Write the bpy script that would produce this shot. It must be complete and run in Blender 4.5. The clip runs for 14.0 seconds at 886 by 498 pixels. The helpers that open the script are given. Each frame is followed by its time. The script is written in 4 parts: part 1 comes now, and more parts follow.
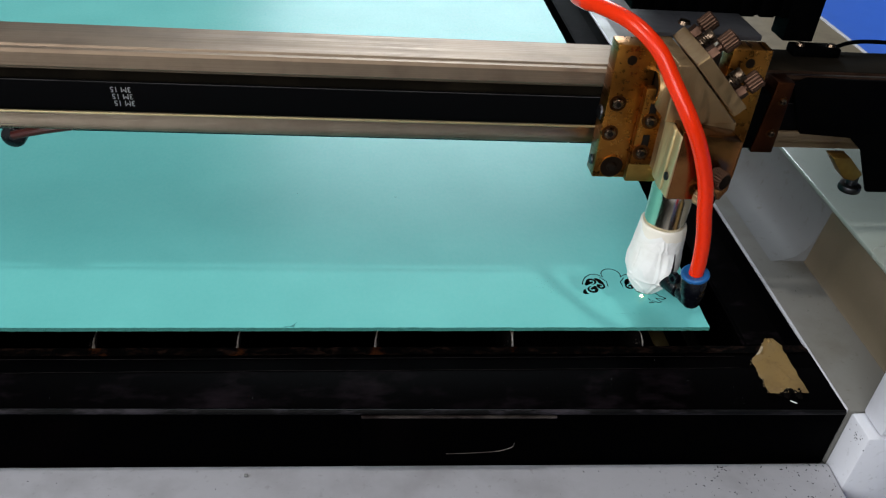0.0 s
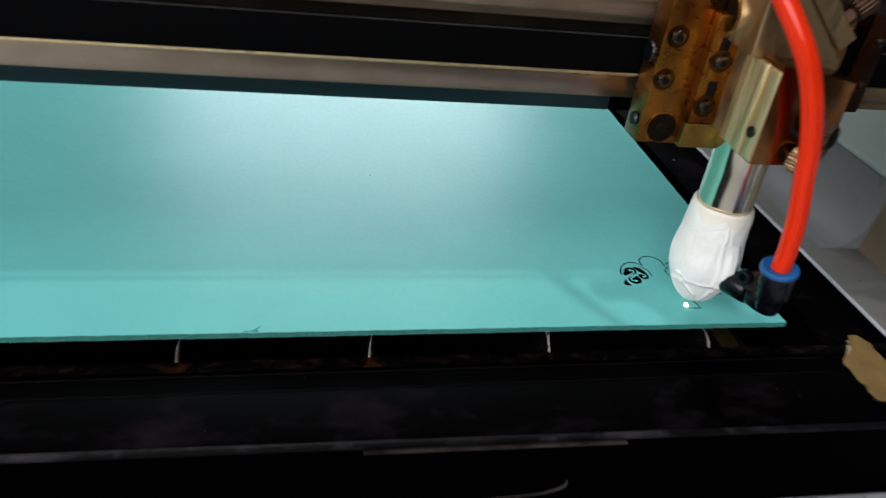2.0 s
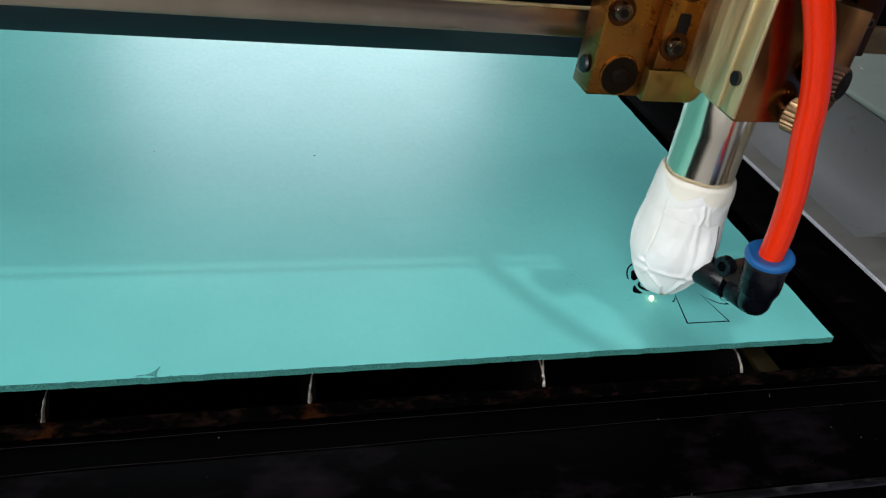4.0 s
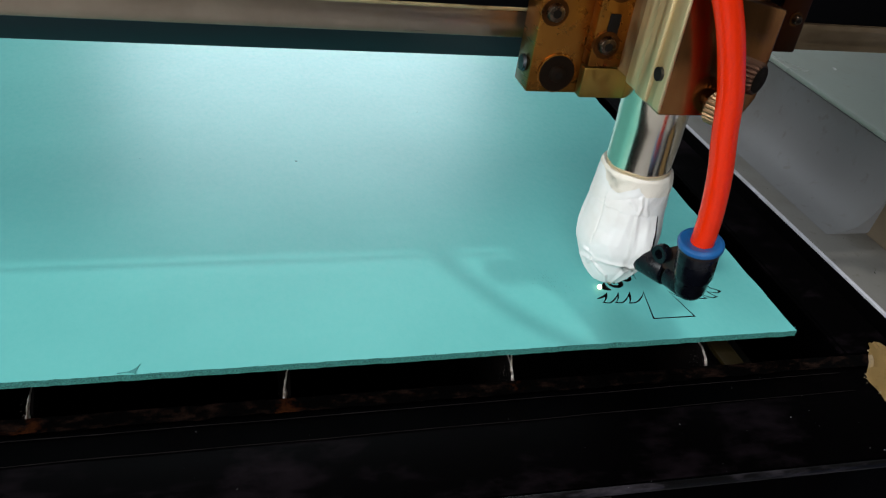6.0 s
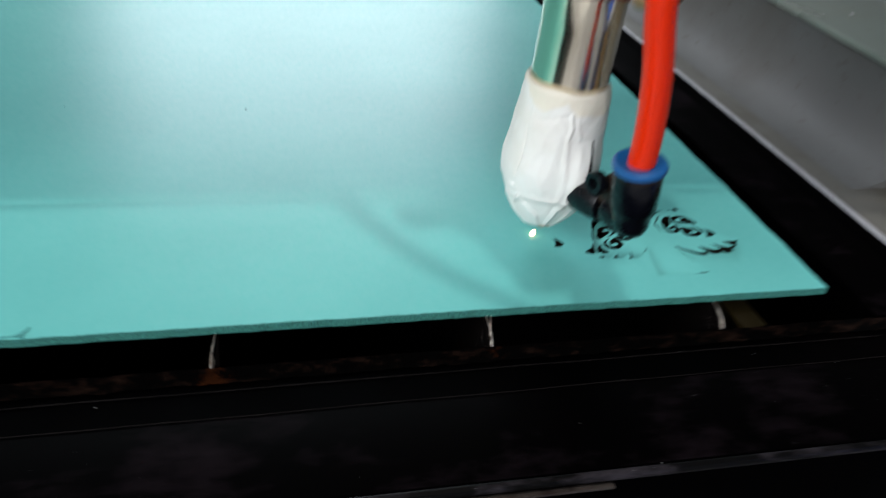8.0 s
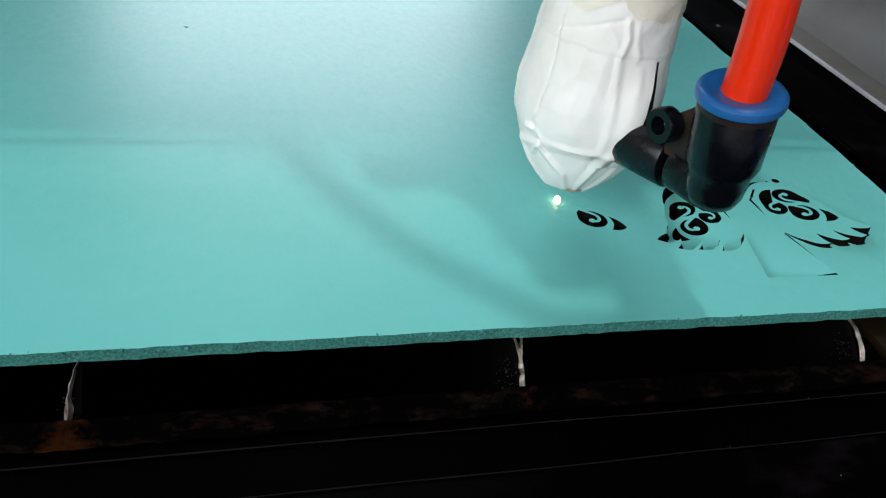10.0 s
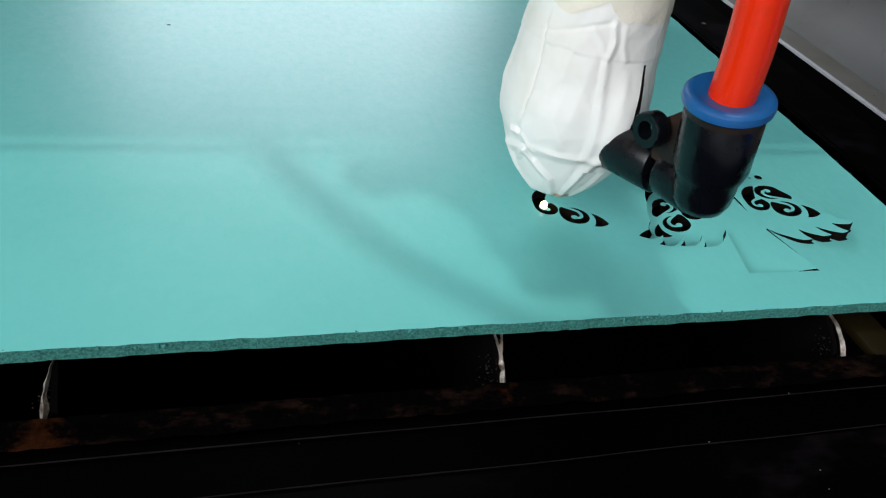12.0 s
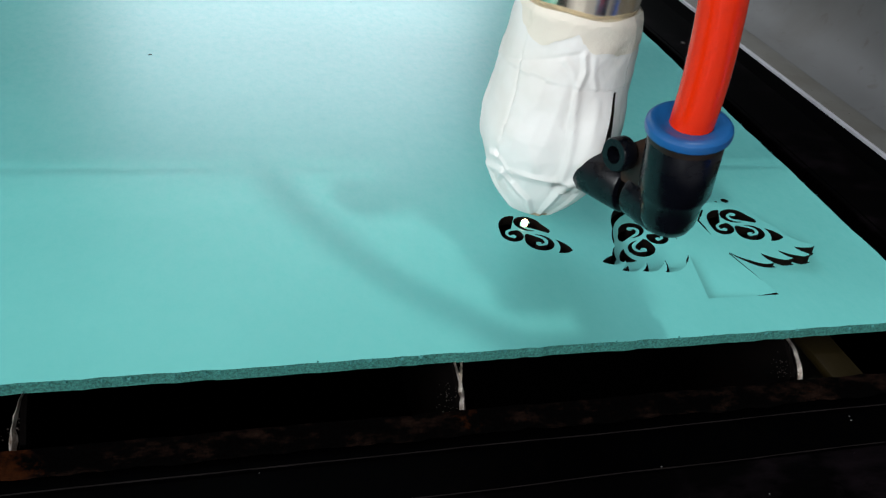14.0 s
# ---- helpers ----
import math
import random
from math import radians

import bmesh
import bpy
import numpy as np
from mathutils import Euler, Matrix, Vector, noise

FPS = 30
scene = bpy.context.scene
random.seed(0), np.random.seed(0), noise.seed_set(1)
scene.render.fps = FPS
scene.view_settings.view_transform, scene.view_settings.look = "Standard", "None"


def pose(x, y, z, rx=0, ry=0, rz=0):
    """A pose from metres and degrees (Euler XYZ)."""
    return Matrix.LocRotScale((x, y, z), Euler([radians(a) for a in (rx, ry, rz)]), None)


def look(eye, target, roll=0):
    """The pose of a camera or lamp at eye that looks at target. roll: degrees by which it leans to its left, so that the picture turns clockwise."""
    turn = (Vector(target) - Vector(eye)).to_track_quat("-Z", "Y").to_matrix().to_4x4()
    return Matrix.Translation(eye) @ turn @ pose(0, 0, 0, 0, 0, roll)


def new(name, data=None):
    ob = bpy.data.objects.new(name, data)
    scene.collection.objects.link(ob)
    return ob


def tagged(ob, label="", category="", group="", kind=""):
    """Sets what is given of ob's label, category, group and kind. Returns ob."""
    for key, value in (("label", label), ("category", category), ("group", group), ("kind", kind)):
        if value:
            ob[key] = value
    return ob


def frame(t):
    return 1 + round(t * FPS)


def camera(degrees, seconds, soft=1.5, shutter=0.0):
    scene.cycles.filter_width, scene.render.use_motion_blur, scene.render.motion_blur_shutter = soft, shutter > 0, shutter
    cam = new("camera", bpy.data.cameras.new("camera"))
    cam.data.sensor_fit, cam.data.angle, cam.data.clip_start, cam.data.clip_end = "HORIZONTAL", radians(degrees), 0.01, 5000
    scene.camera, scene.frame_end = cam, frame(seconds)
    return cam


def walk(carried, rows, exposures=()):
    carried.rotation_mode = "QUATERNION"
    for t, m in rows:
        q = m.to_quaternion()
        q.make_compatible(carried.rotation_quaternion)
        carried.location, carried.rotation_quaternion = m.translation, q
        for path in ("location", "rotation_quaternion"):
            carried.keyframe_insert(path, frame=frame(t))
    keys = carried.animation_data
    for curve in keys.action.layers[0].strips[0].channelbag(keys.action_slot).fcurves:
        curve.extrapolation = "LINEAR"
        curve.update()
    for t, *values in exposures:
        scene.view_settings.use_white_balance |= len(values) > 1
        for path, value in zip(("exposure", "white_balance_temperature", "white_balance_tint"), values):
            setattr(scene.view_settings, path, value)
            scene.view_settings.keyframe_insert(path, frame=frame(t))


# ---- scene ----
cam = camera(57.0, 14.0, soft=1.25, shutter=0.5)
# seconds, eye, target, roll; metres, z = 0 is the top of the board, the board's front right corner is the origin
PATH = [
    (0, (-0.1660, -0.2724, 0.2416), (-0.1322, -0.0315, 0.0661), 5.26),
    (0.5, (-0.1664, -0.2724, 0.2409), (-0.1317, -0.0318, 0.0652), 5.40),
    (1, (-0.1636, -0.2692, 0.2390), (-0.1290, -0.0291, 0.0625), 5.54),
    (1.5, (-0.1739, -0.2517, 0.2073), (-0.1201, -0.0080, 0.0408), 8.06),
    (1.8, (-0.1830, -0.2323, 0.1827), (-0.1211, 0.0131, 0.0216), 7.77),
    (2, (-0.1931, -0.2067, 0.1655), (-0.1234, 0.0381, 0.0067), 8.81),
    (2.2, (-0.1916, -0.1747, 0.1499), (-0.1154, 0.0657, -0.0126), 10.31),
    (2.5, (-0.1856, -0.1486, 0.1424), (-0.0991, 0.0866, -0.0226), 11.45),
    (3, (-0.1809, -0.1461, 0.1395), (-0.0955, 0.0888, -0.0265), 10.66),
    (5.5, (-0.1718, -0.1556, 0.1422), (-0.0911, 0.0803, -0.0247), 9.20),
    (6, (-0.1704, -0.1576, 0.1447), (-0.0901, 0.0791, -0.0212), 8.91),
    (6.5, (-0.1708, -0.1584, 0.1450), (-0.0909, 0.0786, -0.0206), 9.01),
    (7, (-0.1715, -0.1630, 0.1457), (-0.0920, 0.0742, -0.0199), 8.90),
    (7.5, (-0.1622, -0.1605, 0.1373), (-0.0811, 0.0759, -0.0287), 8.78),
    (7.7, (-0.1602, -0.1566, 0.1335), (-0.0779, 0.0793, -0.0325), 8.82),
    (8, (-0.1537, -0.1382, 0.1124), (-0.0720, 0.0994, -0.0515), 8.27),
    (8.2, (-0.1476, -0.1166, 0.0900), (-0.0692, 0.1212, -0.0753), 8.34),
    (10.3, (-0.1360, -0.0831, 0.0778), (-0.0551, 0.1468, -0.0970), 10.22),
    (10.5, (-0.1360, -0.0830, 0.0780), (-0.0544, 0.1474, -0.0959), 10.18),
    (11, (-0.1356, -0.0825, 0.0777), (-0.0516, 0.1470, -0.0962), 10.45),
    (11.5, (-0.1355, -0.0827, 0.0762), (-0.0530, 0.1466, -0.0988), 10.26),
    (12, (-0.1341, -0.0838, 0.0775), (-0.0512, 0.1459, -0.0968), 10.22),
    (12.5, (-0.1348, -0.0840, 0.0771), (-0.0519, 0.1458, -0.0972), 10.26),
    (13, (-0.1319, -0.0866, 0.0797), (-0.0519, 0.1451, -0.0932), 9.49),
    (13.5, (-0.1293, -0.0845, 0.0808), (-0.0485, 0.1470, -0.0920), 9.43),
    (14, (-0.1285, -0.0861, 0.0836), (-0.0473, 0.1455, -0.0889), 9.48),
]
walk(cam, [(t, look(eye, target, roll)) for t, eye, target, roll in PATH])

# ---- light: a small ceiling lamp straight overhead, a window behind the machine, two added fills, dim room ----
scene.view_settings.exposure = 0.0
world = bpy.data.worlds.new("world")
scene.world = world
world.use_nodes = True
sky = world.node_tree.nodes.new("ShaderNodeTexSky")
sky.sky_type, sky.sun_disc, sky.sun_elevation, sky.sun_rotation = "NISHITA", False, radians(40), radians(20)
world.node_tree.links.new(sky.outputs[0], world.node_tree.nodes["Background"].inputs[0])
world.node_tree.nodes["Background"].inputs[1].default_value = 0.1


def area_lamp(name, m, sx, sy, watts, colour):
    data = bpy.data.lights.new(name, "AREA")
    data.shape, data.size, data.size_y, data.energy, data.color = "RECTANGLE", sx, sy, watts, colour
    ob = new(name, data)
    ob.matrix_world = m
    return ob


area_lamp("ceiling_lamp", look((-0.11, 0.10, 2.3), (-0.11, 0.101, 0)), 0.085, 0.085, 14.2, (1.0, 0.97, 0.92))
area_lamp("back_window_light", look((0.22, 2.95, 1.20), (0.22, 0, 1.08)), 1.42, 0.92, 56, (0.82, 0.93, 1.0))
# two fill lights added to brighten the faces towards the front and left
area_lamp("front_fill_light", look((-1.7, -2.95, 1.55), (-1.2, 0, 1.2)), 2.0, 1.7, 93, (0.96, 0.99, 1.0))
area_lamp("side_fill_light", look((-2.95, -0.9, 1.45), (0, -0.9, 1.35)), 1.5, 1.4, 70, (0.96, 0.99, 1.0))


# ---- materials ----
def material(name, colour, rough=0.5, metal=0.0, spec=0.5):
    m = bpy.data.materials.new(name)
    m.use_nodes = True
    b = m.node_tree.nodes["Principled BSDF"]
    b.inputs["Base Color"].default_value = (*colour, 1)
    b.inputs["Roughness"].default_value = rough
    b.inputs["Metallic"].default_value = metal
    b.inputs["Specular IOR Level"].default_value = spec
    return m


class Nodes:
    """A few short names for building node trees."""

    def __init__(self, m):
        self.t = m.node_tree
        self.b = self.t.nodes["Principled BSDF"]
        self.co = self.t.nodes.new("ShaderNodeTexCoord").outputs["Object"]

    def scaled(self, sx, sy, sz):
        n = self.t.nodes.new("ShaderNodeMapping")
        n.inputs["Scale"].default_value = (sx, sy, sz)
        self.t.links.new(self.co, n.inputs["Vector"])
        return n.outputs[0]

    def noise(self, scale, detail=4, rough=0.55, co=None):
        n = self.t.nodes.new("ShaderNodeTexNoise")
        n.inputs["Scale"].default_value, n.inputs["Detail"].default_value = scale, detail
        n.inputs["Roughness"].default_value = rough
        self.t.links.new(co or self.co, n.inputs["Vector"])
        return n.outputs[0]

    def ramp(self, value, a, b, lo=0.0, hi=1.0):
        n = self.t.nodes.new("ShaderNodeMapRange")
        n.inputs["From Min"].default_value, n.inputs["From Max"].default_value = a, b
        n.inputs["To Min"].default_value, n.inputs["To Max"].default_value = lo, hi
        self.t.links.new(value, n.inputs["Value"])
        return n.outputs[0]

    def mix(self, f, a, b):
        n = self.t.nodes.new("ShaderNodeMix")
        n.data_type = "RGBA"
        for v, s in ((f, n.inputs[0]), (a, n.inputs[6]), (b, n.inputs[7])):
            if isinstance(v, tuple):
                s.default_value = (*v, 1)
            elif isinstance(v, float):
                s.default_value = v
            else:
                self.t.links.new(v, s)
        return n.outputs[2]

    def bump(self, height, strength, distance):
        n = self.t.nodes.new("ShaderNodeBump")
        n.inputs["Strength"].default_value, n.inputs["Distance"].default_value = strength, distance
        self.t.links.new(height, n.inputs["Height"])
        self.t.links.new(n.outputs[0], self.b.inputs["Normal"])

    def to(self, value, socket):
        self.t.links.new(value, self.b.inputs[socket])


def painted(name, colour, dirt, rough=0.4, amount=0.6, spec=0.5, scale=40):
    m = material(name, colour, rough, 0, spec)
    n = Nodes(m)
    big, fine = n.noise(scale, 5), n.noise(scale * 12, 3)
    c = n.mix(n.ramp(big, 0.5, 0.8, 0, amount), colour, dirt)
    c = n.mix(n.ramp(fine, 0.62, 0.74, 0, amount * 0.6), c, dirt)
    n.to(c, "Base Color")
    n.to(n.ramp(big, 0.3, 0.7, rough * 0.8, min(1, rough * 1.35)), "Roughness")
    n.bump(fine, 0.12, 0.0004)
    return m


def metal(name, colour, stain, rough=0.3, amount=0.5, brushed=(1, 1, 1), scale=60):
    m = material(name, colour, rough, 1.0)
    n = Nodes(m)
    lines = n.noise(400, 3, 0.6, n.scaled(*brushed))
    blot = n.noise(scale, 4)
    c = n.mix(n.ramp(blot, 0.42, 0.7, 0, amount), colour, stain)
    n.to(c, "Base Color")
    n.to(n.ramp(lines, 0.3, 0.7, rough * 0.75, rough * 1.3), "Roughness")
    n.bump(lines, 0.08, 0.0003)
    return m


TEAL = material("teal_paint", (0.16, 0.50, 0.45), 0.36, 0, 0.22)
n = Nodes(TEAL)
n.to(n.mix(n.ramp(n.noise(18, 5), 0.35, 0.7), (0.122, 0.442, 0.424), (0.140, 0.482, 0.460)), "Base Color")
n.to(n.ramp(n.noise(650, 5, 0.65), 0.3, 0.7, 0.29, 0.38), "Roughness")
grain = n.t.nodes.new("ShaderNodeMath")
grain.operation = "MULTIPLY_ADD"
grain.inputs[1].default_value = 0.35
n.t.links.new(n.noise(1500, 4, 0.6), grain.inputs[0])
n.t.links.new(n.noise(560, 4, 0.6, n.scaled(1, 0.6, 1)), grain.inputs[2])
n.bump(grain.outputs[0], 0.06, 0.0003)
n.to(n.ramp(n.noise(520, 5, 0.75, n.scaled(1, 0.6, 1)), 0.32, 0.68, 0.035, 0.17), "Specular IOR Level")

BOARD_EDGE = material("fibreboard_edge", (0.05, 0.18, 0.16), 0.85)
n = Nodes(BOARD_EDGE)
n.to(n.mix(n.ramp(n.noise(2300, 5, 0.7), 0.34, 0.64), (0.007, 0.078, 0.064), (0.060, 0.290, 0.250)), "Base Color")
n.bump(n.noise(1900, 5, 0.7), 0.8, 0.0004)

# charred cuts; also the painted shade inside slots and screw sockets
CHAR_AND_HOLE = material("char_and_hole_black", (0.006, 0.0045, 0.0035), 0.95, 0, 0.05)
BLACK_STEEL = painted("black_painted_steel", (0.0002, 0.0002, 0.0003), (0.0016, 0.0010, 0.0010), 0.6, 0.7, 0.005, 24)
RUST = material("rusty_edge", (0.003, 0.002, 0.002), 0.9, 0, 0.012)
n = Nodes(RUST)
brown = n.mix(n.ramp(n.noise(240, 6, 0.75, n.scaled(0.6, 1, 1)), 0.50, 0.68), (0.0005, 0.0004, 0.0004), (0.012, 0.0062, 0.0046))
apart = n.t.nodes.new("ShaderNodeSeparateXYZ")
n.t.links.new(n.co, apart.inputs[0])


def reckon(tree, how, value, *numbers):
    m = tree.nodes.new("ShaderNodeMath")
    m.operation = how
    tree.links.new(value, m.inputs[0])
    for k, v in enumerate(numbers):
        m.inputs[k + 1].default_value = v
    return m.outputs[0]


# orange rust round the foot of every slat, in broken patches, and a few strays
beat = reckon(n.t, "FRACT", reckon(n.t, "MULTIPLY_ADD", apart.outputs[0], 1 / 0.060, 0.0335 / 0.060 + 20.5))
foot = n.ramp(reckon(n.t, "ABSOLUTE", reckon(n.t, "SUBTRACT", beat, 0.5)), 0.0, 0.11, 0.20, 0.0)
patch = n.t.nodes.new("ShaderNodeMath")
less = n.t.nodes.new("ShaderNodeMath")
n.t.links.new(foot, less.inputs[0])
n.t.links.new(n.ramp(apart.outputs[0], -0.075, -0.045, 0.0, -0.12), less.inputs[1])
n.t.links.new(less.outputs[0], patch.inputs[0])
n.t.links.new(n.noise(110, 6, 0.75), patch.inputs[1])
n.to(n.mix(n.ramp(patch.outputs[0], 0.655, 0.77), brown, (0.021, 0.0062, 0.0022)), "Base Color")
n.bump(n.noise(900, 4), 0.5, 0.0004)
GREY_PAINT = painted("dirty_grey_paint", (0.118, 0.113, 0.103), (0.062, 0.051, 0.034), 0.40, 0.85, 0.5, 26)
LEDGE_PAINT = painted("white_ledge_paint", (0.43, 0.43, 0.47), (0.13, 0.115, 0.11), 0.35, 0.45, 0.5, 30)
WHITE_PAINT = painted("white_paint", (0.50, 0.50, 0.54), (0.07, 0.06, 0.06), 0.4, 0.35, 0.5, 30)
CREAM_PAINT = painted("cream_paint", (0.235, 0.265, 0.235), (0.16, 0.135, 0.10), 0.22, 0.4, 0.8, 20)
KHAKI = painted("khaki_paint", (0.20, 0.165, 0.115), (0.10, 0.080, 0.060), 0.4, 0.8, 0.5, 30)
BROWN_STRETCH = painted("brownish_wall", (0.085, 0.066, 0.042), (0.13, 0.095, 0.065), 0.4, 0.5, 0.5, 25)
BLUE = painted("blue_paint", (0.03, 0.13, 0.62), (0.03, 0.10, 0.45), 0.4, 0.4, 0.5, 8)
TAPE_TAN = painted("tan_tape", (0.32, 0.20, 0.070), (0.13, 0.070, 0.022), 0.45, 0.9, 0.5, 70)
ALU = metal("champagne_aluminium", (0.28, 0.205, 0.145), (0.20, 0.14, 0.10), 0.55, 0.7, (0.02, 4, 4))
STRIP = metal("dull_aluminium", (0.48, 0.38, 0.28), (0.36, 0.275, 0.20), 0.34, 0.7, (0.02, 1, 1))
# darker copy of the strip's aluminium, for its shaded right end
ALU_DARK = metal("shaded_aluminium", (0.20, 0.14, 0.085), (0.10, 0.065, 0.035), 0.55, 0.8, (0.02, 1, 1))
BRASS = metal("stained_brass", (0.33, 0.135, 0.024), (0.095, 0.024, 0.004), 0.30, 0.85, (1, 0.1, 1), 32)
BLOCK = metal("milled_aluminium", (0.36, 0.24, 0.125), (0.26, 0.16, 0.075), 0.50, 0.6, (1, 1, 0.3), 30)
RIB_METAL = metal("pale_milled_metal", (0.66, 0.54, 0.31), (0.52, 0.41, 0.21), 0.52, 0.6, (1, 1, 0.05), 40)
BLOCK_FRONT = metal("stained_milled_metal", (0.30, 0.135, 0.045), (0.17, 0.048, 0.014), 0.20, 0.9, (1, 1, 0.05), 40)
STEEL = metal("polished_steel", (0.88, 0.80, 0.64), (0.76, 0.67, 0.50), 0.16, 0.5, (1, 1, 0.03))
SCREW = metal("screw_steel", (0.11, 0.076, 0.052), (0.04, 0.026, 0.018), 0.28, 0.6)
DARK_METAL = metal("dark_metal", (0.05, 0.05, 0.055), (0.02, 0.02, 0.02), 0.35, 0.6)
KNURL = metal("knurled_brass", (0.34, 0.22, 0.12), (0.12, 0.06, 0.03), 0.4, 0.8)
RUBBER = material("black_belt", (0.0016, 0.0015, 0.0018), 0.7, 0, 0.03)
WORN_RUBBER = painted("worn_rubber", (0.045, 0.042, 0.042), (0.006, 0.006, 0.006), 0.7, 1.0, 0.1, 120)
PLASTIC = material("black_plastic", (0.0018, 0.0022, 0.0040), 0.30, 0, 0.32)
n = Nodes(PLASTIC)
n.to(n.ramp(n.noise(250, 4), 0.3, 0.7, 0.20, 0.36), "Roughness")
BLUE_PLASTIC = material("blue_plastic", (0.006, 0.082, 0.255), 0.4)
HOSE_RED = material("red_hose", (0.64, 0.022, 0.0015), 0.22, 0, 0.28)
HOSE_DARK = material("dark_red_lead", (0.045, 0.004, 0.002), 0.3, 0, 0.3)
PRINT = material("grey_print", (0.24, 0.23, 0.24), 0.6)
PAPER = material("paper_tape", (0.78, 0.77, 0.74), 0.75, 0, 0.25)
n = Nodes(PAPER)
n.to(n.mix(n.ramp(n.noise(60, 4), 0.45, 0.75), (0.74, 0.73, 0.71), (0.62, 0.59, 0.54)), "Base Color")
crease = n.t.nodes.new("ShaderNodeTexVoronoi")
crease.feature = "DISTANCE_TO_EDGE"
crease.inputs["Scale"].default_value = 150
n.t.links.new(n.scaled(1, 1, 0.55), crease.inputs["Vector"])
fold = n.t.nodes.new("ShaderNodeMath")
fold.operation = "MULTIPLY_ADD"
fold.inputs[1].default_value = 0.35
n.t.links.new(n.noise(420, 5, 0.65), fold.inputs[0])
n.t.links.new(n.ramp(crease.outputs["Distance"], 0.0, 0.22, 1.0, 0.0), fold.inputs[2])
n.bump(fold.outputs[0], 0.16, 0.0005)
TAPE_BEIGE = material("beige_tape", (0.71, 0.66, 0.57), 0.65, 0, 0.3)
n = Nodes(TAPE_BEIGE)
n.bump(n.noise(260, 4, 0.6), 0.35, 0.001)
SCORCH = painted("scorched_paper", (0.50, 0.38, 0.26), (0.16, 0.09, 0.05), 0.8, 0.9, 0.2, 500)
SPARK = material("glowing_spark", (1, 0.8, 0.5), 0.5)
SPARK.node_tree.nodes["Principled BSDF"].inputs["Emission Color"].default_value = (1.0, 0.56, 0.30, 1)
SPARK.node_tree.nodes["Principled BSDF"].inputs["Emission Strength"].default_value = 14
BED = painted("sooty_black", (0.0015, 0.0013, 0.0013), (0.005, 0.0034, 0.0026), 0.9, 0.6, 0.012, 60)
SEAM = painted("scuffed_seam", (0.007, 0.0055, 0.0055), (0.0010, 0.0008, 0.0008), 0.6, 1.0, 0.05, 160)
SCUFF = material("worn_paint", (0.002, 0.002, 0.002), 0.55, 0, 0.1)
n = Nodes(SCUFF)
n.to(n.mix(n.ramp(n.noise(130, 6, 0.7, n.scaled(0.35, 1, 1)), 0.50, 0.66), (0.0012, 0.0011, 0.0013), (0.030, 0.026, 0.032)), "Base Color")
# scuffed black paint, with the bars' faint sheen mixed into the colour
HAZE = material("scuff_sheen_paint", (0.002, 0.002, 0.002), 0.6, 0, 0.008)
n = Nodes(HAZE)
n.to(n.mix(n.ramp(n.noise(40, 7, 0.66, n.scaled(0.55, 1, 1)), 0.50, 0.70), (0.0004, 0.0003, 0.0004), (0.0085, 0.0058, 0.0076)), "Base Color")
BLACK_MATT = painted("black_matt", (0.0004, 0.0004, 0.0005), (0.0016, 0.0014, 0.0014), 0.6, 0.4, 0.014, 60)
STEEL_DIM = metal("dull_steel", (0.13, 0.11, 0.10), (0.03, 0.02, 0.02), 0.45, 0.95, scale=60)
BARE = metal("bare_metal", (0.80, 0.73, 0.66), (0.22, 0.12, 0.07), 0.5, 1.0, scale=700)
DUST = material("white_dust", (0.16, 0.16, 0.16), 0.8)
GLUE = painted("dried_glue", (0.40, 0.30, 0.17), (0.15, 0.09, 0.04), 0.5, 0.8, 0.5, 300)
FRAY = painted("frayed_fibre", (0.05, 0.22, 0.21), (0.012, 0.06, 0.055), 0.85, 0.7, 0.2, 500)
OLIVE = painted("olive_brass", (0.0085, 0.0055, 0.0008), (0.004, 0.0025, 0.0006), 0.6, 0.6, 0.1, 60)
SIDE_PAINT = painted("grey_blue_paint", (0.116, 0.115, 0.116), (0.074, 0.064, 0.052), 0.60, 0.85, 0.3, 15)
# dark rail; the board's teal reflection is mixed into its colour
REAR = material("dark_anodised_rail", (0.02, 0.035, 0.04), 0.35, 0.6)
DARK_BORE = painted("dark_bore", (0.006, 0.003, 0.0014), (0.003, 0.002, 0.001), 0.5, 0.7, 0.06, 200)
OLD_BRASS = metal("olive_stained_brass", (0.28, 0.18, 0.045), (0.14, 0.06, 0.014), 0.4, 0.8)
BRASS_DARK = metal("dark_stained_brass", (0.10, 0.038, 0.012), (0.03, 0.012, 0.004), 0.35, 0.9, scale=70)
CLAMP = metal("red_brown_brass", (0.055, 0.016, 0.006), (0.02, 0.007, 0.003), 0.35, 0.9, scale=70)
DARK_SHEET = painted("dark_brown_sheet", (0.006, 0.0045, 0.003), (0.022, 0.016, 0.010), 0.8, 0.8, 0.03, 30)
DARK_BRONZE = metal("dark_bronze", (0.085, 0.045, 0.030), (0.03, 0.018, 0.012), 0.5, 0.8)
DARK_PLATE = painted("dark_grey_plate", (0.022, 0.022, 0.026), (0.05, 0.045, 0.045), 0.6, 0.5, 0.2, 60)
BROWN_WEB = painted("stained_web", (0.010, 0.006, 0.0045), (0.060, 0.024, 0.009), 0.5, 0.8, 0.3, 200)
CONCRETE = painted("dark_concrete", (0.035, 0.034, 0.032), (0.02, 0.02, 0.02), 0.8, 0.5, 0.2, 6)
DARK_WALL = painted("dark_wall", (0.035, 0.035, 0.037), (0.02, 0.02, 0.02), 0.8, 0.4, 0.1, 3)
WALL = painted("room_wall", (0.33, 0.33, 0.33), (0.2, 0.2, 0.2), 0.8, 0.3, 0.2, 3)


